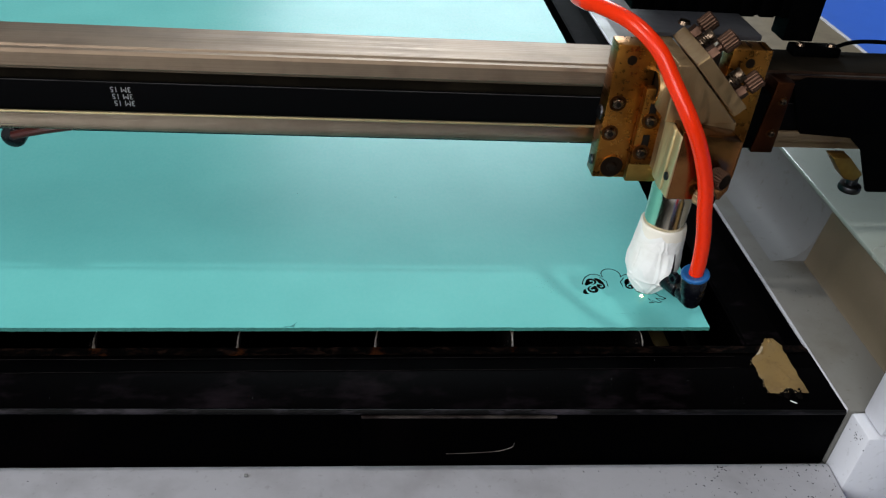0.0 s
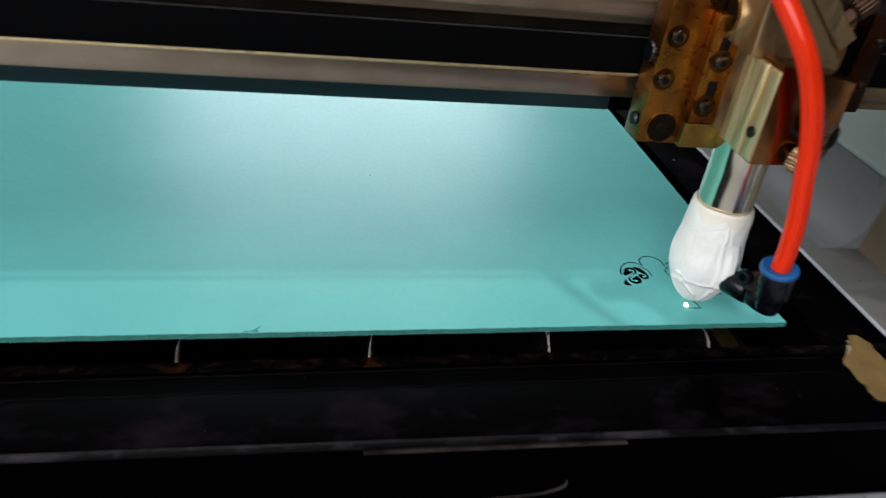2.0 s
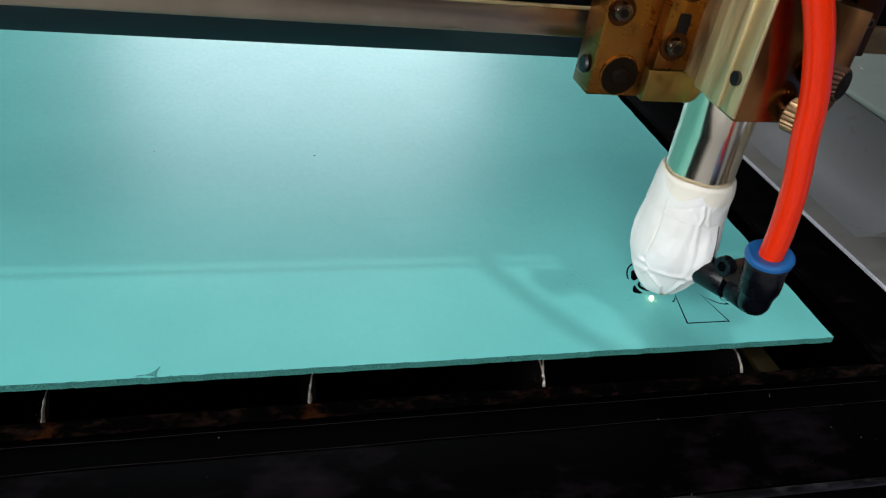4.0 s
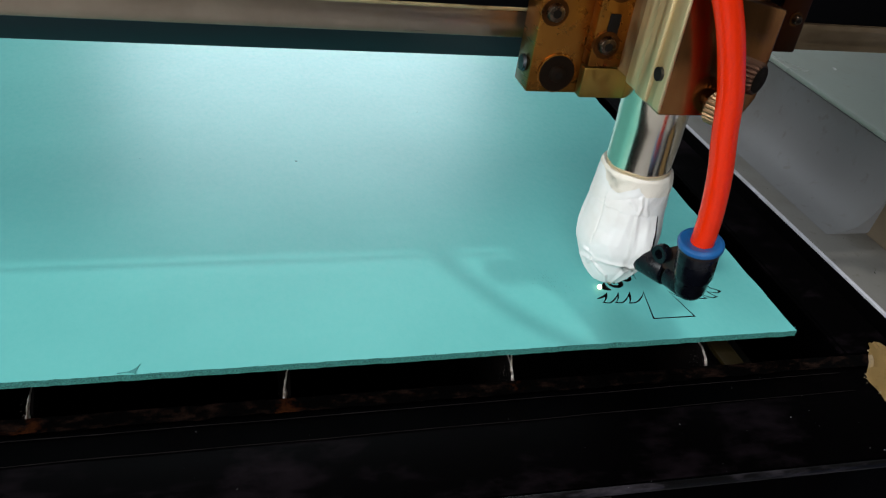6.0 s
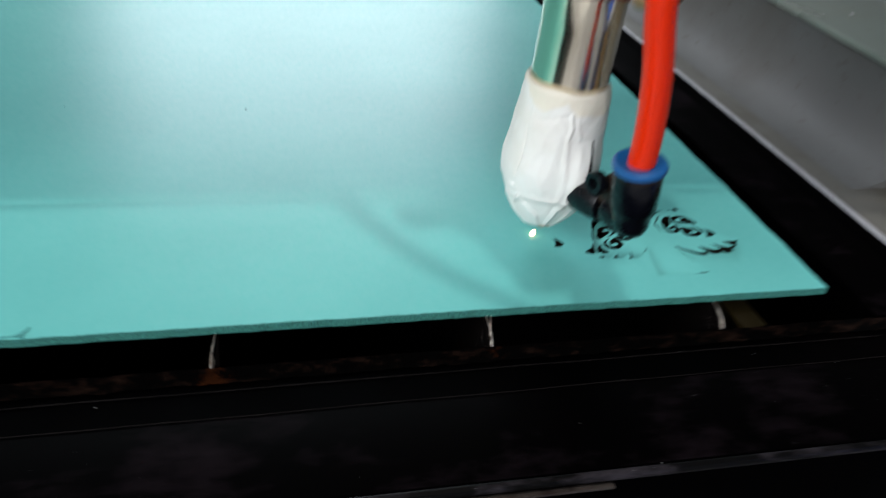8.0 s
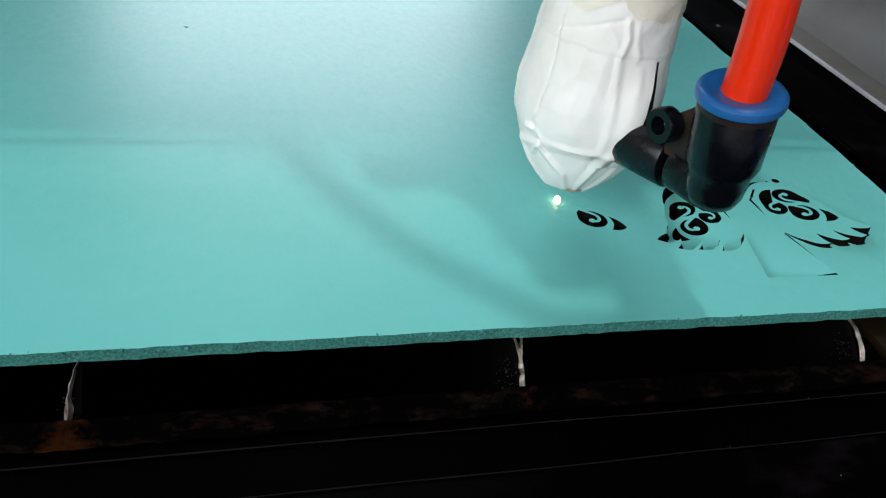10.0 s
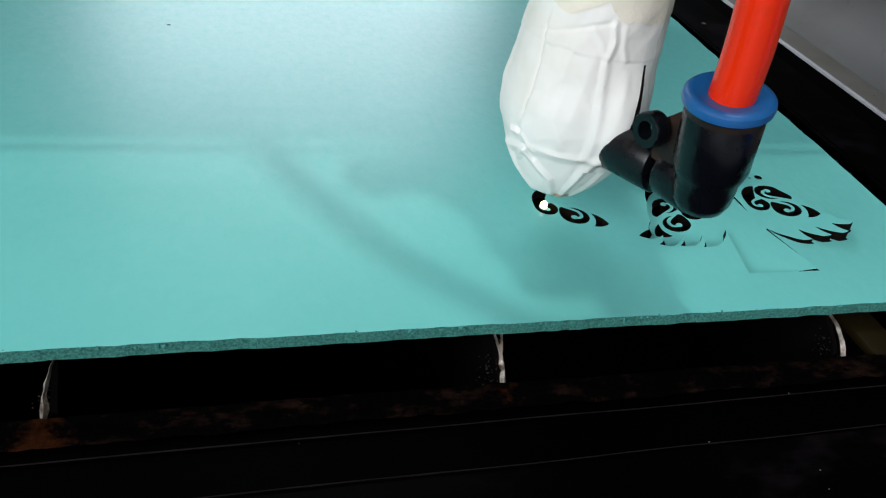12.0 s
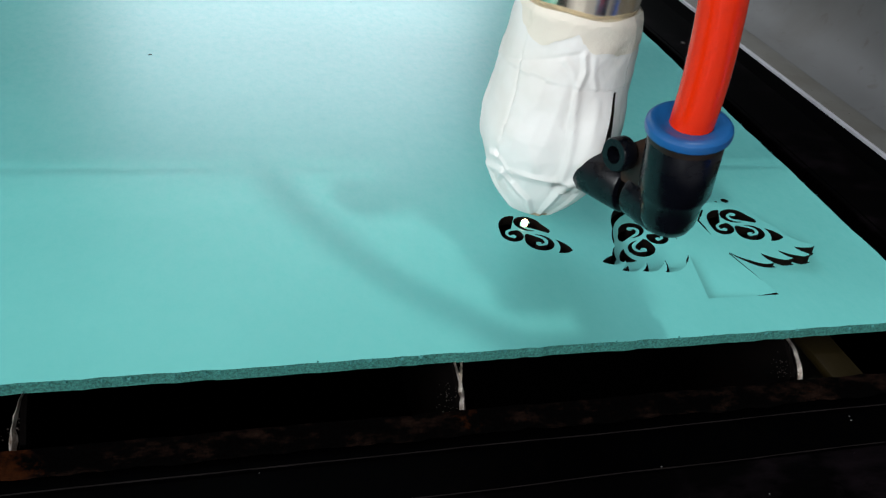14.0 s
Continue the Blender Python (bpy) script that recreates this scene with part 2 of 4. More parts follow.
# ---- mesh helpers ----
def box(bm, x0, x1, y0, y1, z0, z1, bevel=0.0):
    m = Matrix.Translation(((x0 + x1) / 2, (y0 + y1) / 2, (z0 + z1) / 2)) @ Matrix.Diagonal((x1 - x0, y1 - y0, z1 - z0, 1))
    made = bmesh.ops.create_cube(bm, size=1, matrix=m)["verts"]
    if bevel:
        edges = {e for v in made for e in v.link_edges}
        bmesh.ops.bevel(bm, geom=list(edges), offset=bevel, segments=2, profile=0.5, affect="EDGES")
    return bm


def rod(bm, a, b, r0, r1=None, seg=32, bevel=0.0):
    """A round rod from a to b."""
    a, b = Vector(a), Vector(b)
    turn = (b - a).to_track_quat("Z", "Y").to_matrix().to_4x4()
    m = Matrix.Translation((a + b) / 2) @ turn
    made = bmesh.ops.create_cone(bm, cap_ends=True, segments=seg, radius1=r0, radius2=r0 if r1 is None else r1, depth=(b - a).length, matrix=m)["verts"]
    if bevel:
        rim = {e for v in made for e in v.link_edges if any(len(f.verts) > 4 for f in e.link_faces)}
        bmesh.ops.bevel(bm, geom=list(rim), offset=bevel, segments=2, profile=0.5, affect="EDGES")
    return bm


def lathe(bm, profile, seg=48, wobble=None, cx=0.0, cy=0.0, caps=True):
    """A surface of revolution about the upright axis through cx, cy; wobble(angle, z) scales the radius."""
    rings = []
    for r, z in profile:
        ring = []
        for i in range(seg):
            a = 2 * math.pi * i / seg
            k = wobble(a, z) if wobble else 1.0
            ring.append(bm.verts.new((cx + r * k * math.cos(a), cy + r * k * math.sin(a), z)))
        rings.append(ring)
    for p, q in zip(rings, rings[1:]):
        for i in range(seg):
            j = (i + 1) % seg
            bm.faces.new((p[i], p[j], q[j], q[i]))
    if caps:
        bm.faces.new(rings[0][::-1])
        bm.faces.new(rings[-1])
    return bm


def prism(bm, outline, axis, lo, hi, bevel=0.0):
    """A flat outline of 2D points pushed from lo to hi along x, y or z."""
    def at(p, h):
        return {"x": (h, p[0], p[1]), "y": (p[0], h, p[1]), "z": (p[0], p[1], h)}[axis]
    a = [bm.verts.new(at(p, lo)) for p in outline]
    b = [bm.verts.new(at(p, hi)) for p in outline]
    faces = [bm.faces.new(a), bm.faces.new(b[::-1])]
    for i in range(len(a)):
        j = (i + 1) % len(a)
        faces.append(bm.faces.new((a[j], a[i], b[i], b[j])))
    bmesh.ops.recalc_face_normals(bm, faces=faces)
    if bevel:
        bmesh.ops.bevel(bm, geom=list({e for f in faces for e in f.edges}), offset=bevel, segments=2, profile=0.5, affect="EDGES")
    return bm


def smooth_path(points, steps=10):
    """Catmull-Rom through the points."""
    p = [Vector(v) for v in points]
    p = [2 * p[0] - p[1]] + p + [2 * p[-1] - p[-2]]
    out = []
    for i in range(1, len(p) - 2):
        for s in range(steps):
            t = s / steps
            a, b, c, d = p[i - 1 : i + 3]
            out.append(0.5 * (2 * b + (c - a) * t + (2 * a - 5 * b + 4 * c - d) * t * t + (3 * b - a - 3 * c + d) * t ** 3))
    return out + [p[-2]]


def pipe(bm, path, r, seg=20):
    """A round pipe along a path of points."""
    rings, side = [], Vector((1, 0, 0))
    for i, c in enumerate(path):
        along = (path[min(i + 1, len(path) - 1)] - path[max(i - 1, 0)]).normalized()
        side = (side - along * side.dot(along)).normalized()
        other = along.cross(side)
        rings.append([bm.verts.new(c + r * (math.cos(a) * side + math.sin(a) * other)) for a in (2 * math.pi * k / seg for k in range(seg))])
    for p, q in zip(rings, rings[1:]):
        for i in range(seg):
            bm.faces.new((p[i], p[(i + 1) % seg], q[(i + 1) % seg], q[i]))
    bm.faces.new(rings[0][::-1])
    bm.faces.new(rings[-1])
    return bm


def link(name, bm, mat, smooth=35):
    me = bpy.data.meshes.new(name)
    bm.normal_update()
    bm.to_mesh(me)
    bm.free()
    me.materials.append(mat)
    if smooth:
        for f in me.polygons:
            f.use_smooth = True
        me.set_sharp_from_angle(angle=radians(smooth))
    return new(name, me)


def part(name, bm, mat, parent, label="", smooth=35):
    ob = link(name, bm, mat, smooth)
    ob.parent = parent
    return tagged(ob, label)


def thing(name, label, category, at=(0, 0, 0), group="", kind=""):
    ob = new(name)
    ob.empty_display_size = 0.01
    ob.location = at
    return tagged(ob, label, category, group, kind)


def slab(name, mat, label, x0, x1, y0, y1, z0, z1, bevel=0.0, kind="structure"):
    return tagged(link(name, box(bmesh.new(), x0, x1, y0, y1, z0, z1, bevel), mat), label, kind=kind)


# ---- the room, closed around the machine ----
def walled(name, label, y0, y1, hole):
    """A wall across the room with one window opening (x0, x1, z0, z1)."""
    x0, x1, z0, z1 = hole
    bm = bmesh.new()
    box(bm, -3, x0, y0, y1, -0.9, 2.5)
    box(bm, x1, 1.05, y0, y1, -0.9, 2.5)
    box(bm, x0, x1, y0, y1, -0.9, z0)
    box(bm, x0, x1, y0, y1, z1, 2.5)
    tagged(link(name, bm, WALL), label, kind="structure")


slab("floor", CONCRETE, "plain dark concrete workshop floor", -3, 1.15, -3, 3, -1.0, -0.9)
slab("ceiling", WALL, "plain pale workshop ceiling", -3, 1.15, -3, 3, 2.5, 2.6)
bm = bmesh.new()
box(bm, -3.1, -3, -3, -1.7, -0.9, 2.5)
box(bm, -3.1, -3, -0.1, 3, -0.9, 2.5)
box(bm, -3.1, -3, -1.7, -0.1, -0.9, 0.7)
box(bm, -3.1, -3, -1.7, -0.1, 2.2, 2.5)
tagged(link("wall_west", bm, WALL), "grey workshop wall with an opening for the side fill", kind="structure")
# unseen wall, set close and dark to dim light and reflections on the right
slab("wall_east", DARK_WALL, "plain unseen dark wall that dims the right side", 1.05, 1.15, -3, 3, -0.9, 2.5)
walled("wall_north", "grey workshop wall with a bright window opening", 3, 3.1, (-0.50, 0.94, 0.73, 1.68))
walled("wall_south", "grey workshop wall with a wide opening for the front fill", -3.1, -3, (-2.75, -0.65, 0.65, 2.45))
# unseen panel added to keep the ceiling lamp off the rear of the board
bm = bmesh.new()
prism(bm, [(0.0671, 0.55), (0.0721, 0.55), (0.1220, 1.60), (0.1143, 1.60)], "x", -0.9, 0.9)
tagged(link("lamp_blocker", bm, WALL), "plain unseen panel that keeps the ceiling lamp off the rear board", kind="structure")

# unseen struts added to carry that panel
for x in (-0.88, 0.88):
    bm = bmesh.new()
    rod(bm, (x, 0.072, 0.58), (x, 0.62, -0.118), 0.011, seg=16)
    rod(bm, (x, 0.072, 0.58), (x, 0.34, 0.232), 0.016, seg=16)
    tagged(link("blocker_strut", bm, DARK_METAL), "dark unseen strut under the lamp blocker", kind="structure")

# ---- the machine's body ----
slab("machine_cabinet", GREY_PAINT, "plain grey cabinet under the cutting bed", -1.02, 1.02, -0.32, 0.98, -0.9, -0.1205, 0.004)
SKEW = pose(0.043, -0.048, 0, 0, 0, -1.05) @ pose(-0.043, 0.048, 0)  # the frame's outer side stands a little askew to the board
front = thing("front_frame_bar", "black painted steel bar along the machine's front with rust", "frame bar")
bm = bmesh.new()
prism(bm, [(-0.95, -0.0298), (0.0465, -0.0480), (0.0465, -0.0075), (-0.95, -0.0075)], "z", -0.040, -0.006, 0.0011)
part("bar", bm, BLACK_STEEL, front)
bm = bmesh.new()
rng = random.Random(4)
edge = [(-0.95 + 0.001 * i, rng.uniform(-0.00012, 0.00012) + 0.0006 * noise.noise((0.22 * i, 3, 1)) + 0.0007 * noise.noise((0.045 * i, 1, 4))) for i in range(996)]
top = [bm.verts.new((x, -0.0065 + 0.4 * w, -0.0060 + 0.10 * w)) for x, w in edge]
near = [bm.verts.new((x, -0.0117 + 0.9 * w, -0.0056)) for x, w in edge]
low = [bm.verts.new((x, -0.0060 + 0.3 * w, -0.0120)) for x, w in edge]
for i in range(len(edge) - 1):
    bm.faces.new((near[i], near[i + 1], top[i + 1], top[i]))
    bm.faces.new((top[i], top[i + 1], low[i + 1], low[i]))
part("rusty_lip", bm, RUST, front, "rusty inner lip")
for y in (-0.0136, -0.0211):
    bm, row = bmesh.new(), []
    for i in range(640):
        x, w = -0.95 + 0.0015 * i, 0.00008 + 0.00008 * noise.noise((160 * i * 0.0015, 900 * y, 2.0))
        bow = 0.00035 * noise.noise((38 * i * 0.0015, 700 * y, 5.0))
        row.append([bm.verts.new((x, y + bow - w, -0.00588)), bm.verts.new((x, y + bow, -0.00568)), bm.verts.new((x, y + bow + w, -0.00588))])
    for p, q in zip(row, row[1:]):
        for k in range(2):
            bm.faces.new((p[k], q[k], q[k + 1], p[k + 1]))
    part("weld_seam", bm, SEAM, front, "thin scuffed seam")
bm = bmesh.new()
box(bm, -0.95, 0.0458, -0.0483, -0.0462, -0.0080, -0.00585, 0.0009)
bm.transform(SKEW)
part("worn_edge", bm, SCUFF, front, "pale worn outer edge")
bm = bmesh.new()
prism(bm, [(-0.95, -0.0285), (0.0450, -0.0462), (0.0450, -0.0214), (-0.95, -0.0214)], "z", -0.0062, -0.00592, 0.0001)
part("scuff_sheen_band", bm, HAZE, front, "hazy band of scuffs and painted sheen")
bm = bmesh.new()
box(bm, -0.161, -0.0805, -0.0486, -0.0478, -0.036, -0.0085, 0.0002)
bm.transform(SKEW)
part("cover_plate", bm, BLACK_STEEL, front, "black cover plate with a bright top edge")
# thin wire that draws the highlight on the grip hole's rim
bm = bmesh.new()
pipe(bm, smooth_path([(-0.125, -0.0495, -0.0302), (-0.115, -0.0497, -0.0295), (-0.104, -0.0497, -0.0285), (-0.0975, -0.0496, -0.0262), (-0.0965, -0.0495, -0.0235)]), 0.0002, 8)
bm.transform(SKEW)
part("grip_highlight", bm, STEEL_DIM, front, "highlight on the grip hole's rim, drawn as a wire")
bm = bmesh.new()
box(bm, -0.161, -0.0805, -0.0493, -0.0480, -0.0086, -0.0080)
bm.transform(SKEW)
part("plate_edge", bm, STEEL_DIM, front, "thin brighter strip along the plate's top edge")

side = thing("side_frame_bar", "black painted steel bar beside the cutting bed", "frame bar")
bm = bmesh.new()
box(bm, 0.0165, 0.0460, -0.0068, 0.75, -0.040, -0.0066, 0.0011)
part("bar", bm, BLACK_STEEL, side)
bm = bmesh.new()
box(bm, 0.0163, 0.0176, -0.0050, 0.75, -0.0076, -0.0063, 0.0005)
part("inner_edge", bm, HAZE, side, "pale worn inner edge")
# the sheen on the side bar's top, put into a thin paler band
bm = bmesh.new()
box(bm, 0.0182, 0.0370, -0.0050, 0.75, -0.0068, -0.00648, 0.0001)
part("scuff_sheen_band", bm, HAZE, side, "hazy band of scuffs and painted sheen")
for x, y in ((0.0240, 0.1450), (0.033, 0.215)):
    bm = bmesh.new()
    rod(bm, (x, y, -0.0067), (x, y, -0.0062), 0.0009, 0.0007, 12)
    part("rivet", bm, STEEL_DIM, side)
slab("bed_floor", BED, "black dusty floor of the cutting bed", -0.95, 0.05, -0.0065, 0.75, -0.12, -0.10)
slab("front_ledge", LEDGE_PAINT, "white painted ledge with dark specks", -0.95, 0.0486, -0.30, -0.0485, -0.120, -0.0385, 0.001).matrix_world = SKEW
slab("side_ledge", GREY_PAINT, "dirty grey painted ledge", 0.0477, 0.0800, -0.0465, 0.80, -0.12, -0.0068, 0.001)
# separate pale slab that draws the glint along the ledge's rim
slab("ledge_rim", LEDGE_PAINT, "white rim of the side ledge with its glint in the colour", 0.0462, 0.0476, -0.0465, 0.80, -0.030, -0.0062, 0.0006)
COVE = [(0.0580, -0.0067), (0.0650, -0.0061), (0.0710, -0.0038), (0.0755, 0.0008), (0.0785, 0.0075), (0.0803, 0.0160), (0.0812, 0.0256), (0.0830, 0.0256), (0.0830, -0.0067)]
UPRIGHT = [(0.0764, -0.0067), (0.0775, -0.0060), (0.0787, 0.0040), (0.0812, 0.0256), (0.0830, 0.0256), (0.0830, -0.0067)]


def side_sheet(name, profile, mat, label, y0, y1):
    """A stretch of the side wall, rising out of the ledge."""
    tagged(link(name, prism(bmesh.new(), profile, "y", y0, y1), mat, 60), label, kind="structure")


side_sheet("side_wall", COVE, SIDE_PAINT, "low painted side wall of the machine", 0.0605, 0.80)
side_sheet("side_wall_front", UPRIGHT, BROWN_STRETCH, "brownish front stretch of the side wall", -0.046, 0.0603)
slab("side_flange", CREAM_PAINT, "pale painted top flange of the machine", 0.0805, 0.213, -0.30, 0.1995, 0.0258, 0.0285, 0.0010)
slab("rear_flange", KHAKI, "khaki rear length of the top flange", 0.0805, 0.2105, 0.2000, 0.95, 0.0258, 0.0285, 0.0010)
slab("flange_trim", WHITE_PAINT, "pale edge strip along the khaki flange", 0.2106, 0.2132, 0.2000, 0.95, 0.0250, 0.0292, 0.0004)
slab("blue_side_cover", BLUE, "blue painted cover beside the machine", 0.22, 1.0, -0.31, 0.97, -0.12, 0.0)
slab("corner_post", WHITE_PAINT, "white painted corner post of the machine", 0.0490, 0.12, -0.0620, -0.0468, -0.12, -0.0075, 0.0012)
slab("post_cover", WHITE_PAINT, "white painted upper part of the corner post", 0.0538, 0.12, -0.0615, -0.0468, -0.0070, 0.20, 0.0015)

# crumpled tan tape stuck on the bar's corner
bm = bmesh.new()
rng = random.Random(8)
cols, rows_n = 9, 14
grid = []
for j in range(rows_n):
    v = j / (rows_n - 1)
    lo = 0.0150 + 0.0128 * max(0.0, 1 - v / 0.42) ** 0.9 + rng.uniform(-0.0007, 0.0007)
    hi = 0.0332 - 0.0022 * max(0.0, 1 - v / 0.06) + rng.uniform(-0.0004, 0.0004)
    grid.append([bm.verts.new((lo + (hi - lo) * i / (cols - 1), -0.0026 - (0.0352 - 0.0045 * max(0.0, 1 - abs(i - 4.5) / 2)) * v, -0.0054 + rng.uniform(0, 0.0008))) for i in range(cols)])
for j in range(rows_n - 1):
    for i in range(cols - 1):
        bm.faces.new((grid[j][i], grid[j + 1][i], grid[j + 1][i + 1], grid[j][i + 1]))
bmesh.ops.solidify(bm, geom=bm.faces[:], thickness=0.0004)
tagged(link("tape_patch", bm, TAPE_TAN, 20), "crumpled tan adhesive tape stuck on the black bar", "tape")
bm = bmesh.new()
for i in range(14):
    x, y = rng.uniform(0.020, 0.030), rng.uniform(-0.0405, -0.0355)
    rod(bm, (x, y, -0.0062), (x, y, -0.0042 - rng.uniform(0, 0.0008)), rng.uniform(0.0008, 0.0018), 0.0004, 8)
tagged(link("burnt_glue_lump", bm, BED, 20), "black burnt lump of glue beside the tape", "glue")

# pale dried glue along the tape's torn edges
bm = bmesh.new()
for i in range(46):
    v = rng.random()
    x = 0.0150 + 0.0128 * max(0.0, 1 - v / 0.42) ** 0.9 if i % 2 else rng.uniform(0.019, 0.032)
    y = -0.0026 - 0.0352 * v if i % 2 else -0.0352 + rng.uniform(-0.002, 0.001)
    m = Matrix.Translation((x + rng.gauss(0, 0.0005), y, -0.0052)) @ Matrix.Rotation(rng.uniform(0, 3.1), 4, "Z") @ Matrix.Diagonal((rng.uniform(1, 3.5), 1, 0.6, 1))
    bmesh.ops.create_icosphere(bm, subdivisions=1, radius=rng.uniform(0.00010, 0.00022), matrix=m)
tagged(link("dried_glue", bm, GLUE, 0), "pale dried glue along the torn tape", "glue", kind="stuff")
bm = bmesh.new()
box(bm, -0.0015, 0.0015, -0.00025, 0.00025, 0, 0.0004, 0.00015)
bm.transform(pose(0.0242, -0.0421, -0.0060, 0, 0, -33))
tagged(link("white_splinter", bm, PAPER), "small white splinter lying on the black bar", "splinter")

# white dust and crumbs on the black bars
bm = bmesh.new()
for i in range(80):
    x, y = rng.uniform(-0.34, 0.045), rng.uniform(-0.046, -0.009)
    if rng.random() < 0.4:
        x = rng.gauss(-0.02, 0.025)
    r = rng.choice((0.00003, 0.00004, 0.00005, 0.00006, 0.00010))
    m = Matrix.Translation((x, y, -0.00585)) @ Matrix.Rotation(rng.uniform(0, 3.1), 4, "Z") @ Matrix.Diagonal((rng.uniform(1, 2.6), 1, 0.6, 1))
    bmesh.ops.create_icosphere(bm, subdivisions=1, radius=r, matrix=m)
tagged(link("white_dust", bm, DUST, 0), "white dust crumbs on the black bar", "dust", kind="stuff")
bm = bmesh.new()


def grit(x, y, z, r):
    m = Matrix.Translation((x, y, z)) @ Matrix.Rotation(rng.uniform(0, 3.1), 4, "Z") @ Matrix.Diagonal((rng.uniform(0.7, 2.2), 0.7, 0.3, 1))
    bmesh.ops.create_icosphere(bm, subdivisions=1, radius=r, matrix=m)


for i in range(130):
    x = rng.gauss(*rng.choice(((0.040, 0.005), (0.030, 0.004), (0.004, 0.010), (-0.02, 0.02))))
    if i % 6 == 0:
        x = rng.uniform(-0.30, 0.04)
    grit(min(x, 0.046), -0.0495 - 0.020 * rng.random() ** 1.4, -0.0385, rng.choice((0.00012, 0.0002, 0.0003, 0.0004)))
for i in range(18):
    grit(rng.uniform(0.050, 0.072), rng.uniform(-0.03, 0.15), -0.0068, rng.choice((0.00015, 0.0002, 0.0003)))
for i in range(16):
    m = Matrix.Translation((0.0490, rng.gauss(-0.055, 0.003), rng.gauss(-0.0135, 0.002))) @ Matrix.Diagonal((0.2, 1, rng.uniform(0.6, 1.6), 1))
    bmesh.ops.create_icosphere(bm, subdivisions=1, radius=rng.choice((0.0002, 0.0003, 0.0005)), matrix=m)
tagged(link("dark_grit", bm, BED, 0), "dark grit on the painted ledges", "grit", kind="stuff")
bm = bmesh.new()
box(bm, -0.2088, -0.2072, -0.0500, -0.0488, -0.0386, -0.0372, 0.0003)
tagged(link("paper_crumb", bm, DUST), "small white crumb lying on the front ledge", "crumb")

# ---- slats that carry the board ----
def slat(k):
    """One slat; its burnt front end bends to one side, or splits in two."""
    rng = random.Random(30 + k)
    base = thing("bed_slat", "thin steel slat with a burnt bright front end", "slat", (-0.0335 - 0.060 * k, 0, 0), "slats of the cutting bed")
    bm = bmesh.new()
    outline = [(0.74, -0.0020), (0.0005, -0.0020), (-0.0015, -0.0034), (-0.0035, -0.0048), (-0.0052, -0.0065), (-0.0058, -0.030), (0.74, -0.030)]
    prism(bm, outline, "x", -0.0004, 0.0004)
    part("blade", bm, BED, base)
    bm = bmesh.new()
    strands = {0: ((0.0012, 1.0, 0.0),), 1: ((0.0006, 1.0, 0.0), (-0.0008, 0.55, 0.0012))}.get(k, ((rng.uniform(-0.0012, -0.0004), 1.0, 0.0),))
    for bend, reach, start in strands:
        rings = []
        for i in range(12):
            v = reach * i / 11
            y, z = 0.0004 - 0.0066 * v, -0.0022 - 0.0018 * v - 0.0036 * v * v
            w = (0.00010 + (0.00028 if k == 0 else 0.00050) * v ** 1.4) * rng.uniform(0.7, 1.3)
            x = start + bend * math.sin(1.9 * v) + rng.uniform(-0.00008, 0.00008)
            rings.append([bm.verts.new((x - w, y, z)), bm.verts.new((x + w, y, z)), bm.verts.new((x, y - 0.0006, z + 0.0005))])
        for p, q in zip(rings, rings[1:]):
            for i in range(3):
                bm.faces.new((p[i], p[(i + 1) % 3], q[(i + 1) % 3], q[i]))
        bm.faces.new(rings[0][::-1])
        bm.faces.new(rings[-1])
    bmesh.ops.recalc_face_normals(bm, faces=bm.faces[:])
    part("bright_end", bm, BARE, base, "bright bare metal end", 0)
    bm = bmesh.new()
    for i in range(44):
        x, y, z = rng.gauss(-0.0012, 0.0009), rng.uniform(-0.006, -0.001), rng.uniform(-0.0078, -0.0040)
        bmesh.ops.create_icosphere(bm, subdivisions=1, radius=rng.uniform(0.00004, 0.00013), matrix=Matrix.Translation((min(x, -0.0003), y, z)))
    part("soot_crumbs", bm, STEEL_DIM, base, "glinting soot crumbs", 0)


for k in range(14):
    slat(k)
bm = bmesh.new()
box(bm, -0.0262, -0.0196, -0.0068, 0.70, -0.0080, -0.0062, 0.0003)
tagged(link("support_strip", bm, OLIVE), "olive brass support strip under the board", "strip")

# ---- the board with its cut ornaments ----
def filled(name, loops, z0, z1, mat, edge_mat, cut_mats=None):
    """A flat sheet with holes, from closed loops of 2D points; cut_mats names a wall's material by its place."""
    cu = bpy.data.curves.new(name, "CURVE")
    cu.dimensions, cu.fill_mode, cu.extrude = "2D", "BOTH", (z1 - z0) / 2
    for loop in loops:
        sp = cu.splines.new("POLY")
        sp.points.add(len(loop) - 1)
        for p, (x, y) in zip(sp.points, loop):
            p.co = (x, y, 0, 1)
        sp.use_cyclic_u = True
    tmp = bpy.data.objects.new(name, cu)
    scene.collection.objects.link(tmp)
    me = bpy.data.meshes.new_from_object(tmp.evaluated_get(bpy.context.evaluated_depsgraph_get()))
    bpy.data.objects.remove(tmp)
    me.transform(Matrix.Translation((0, 0, (z0 + z1) / 2)))
    me.materials.clear()
    me.materials.append(mat)
    me.materials.append(edge_mat)
    me.materials.append(CHAR_AND_HOLE)
    for f in me.polygons:
        f.use_smooth = False
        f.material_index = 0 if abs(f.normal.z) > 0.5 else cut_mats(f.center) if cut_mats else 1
    return new(name, me)


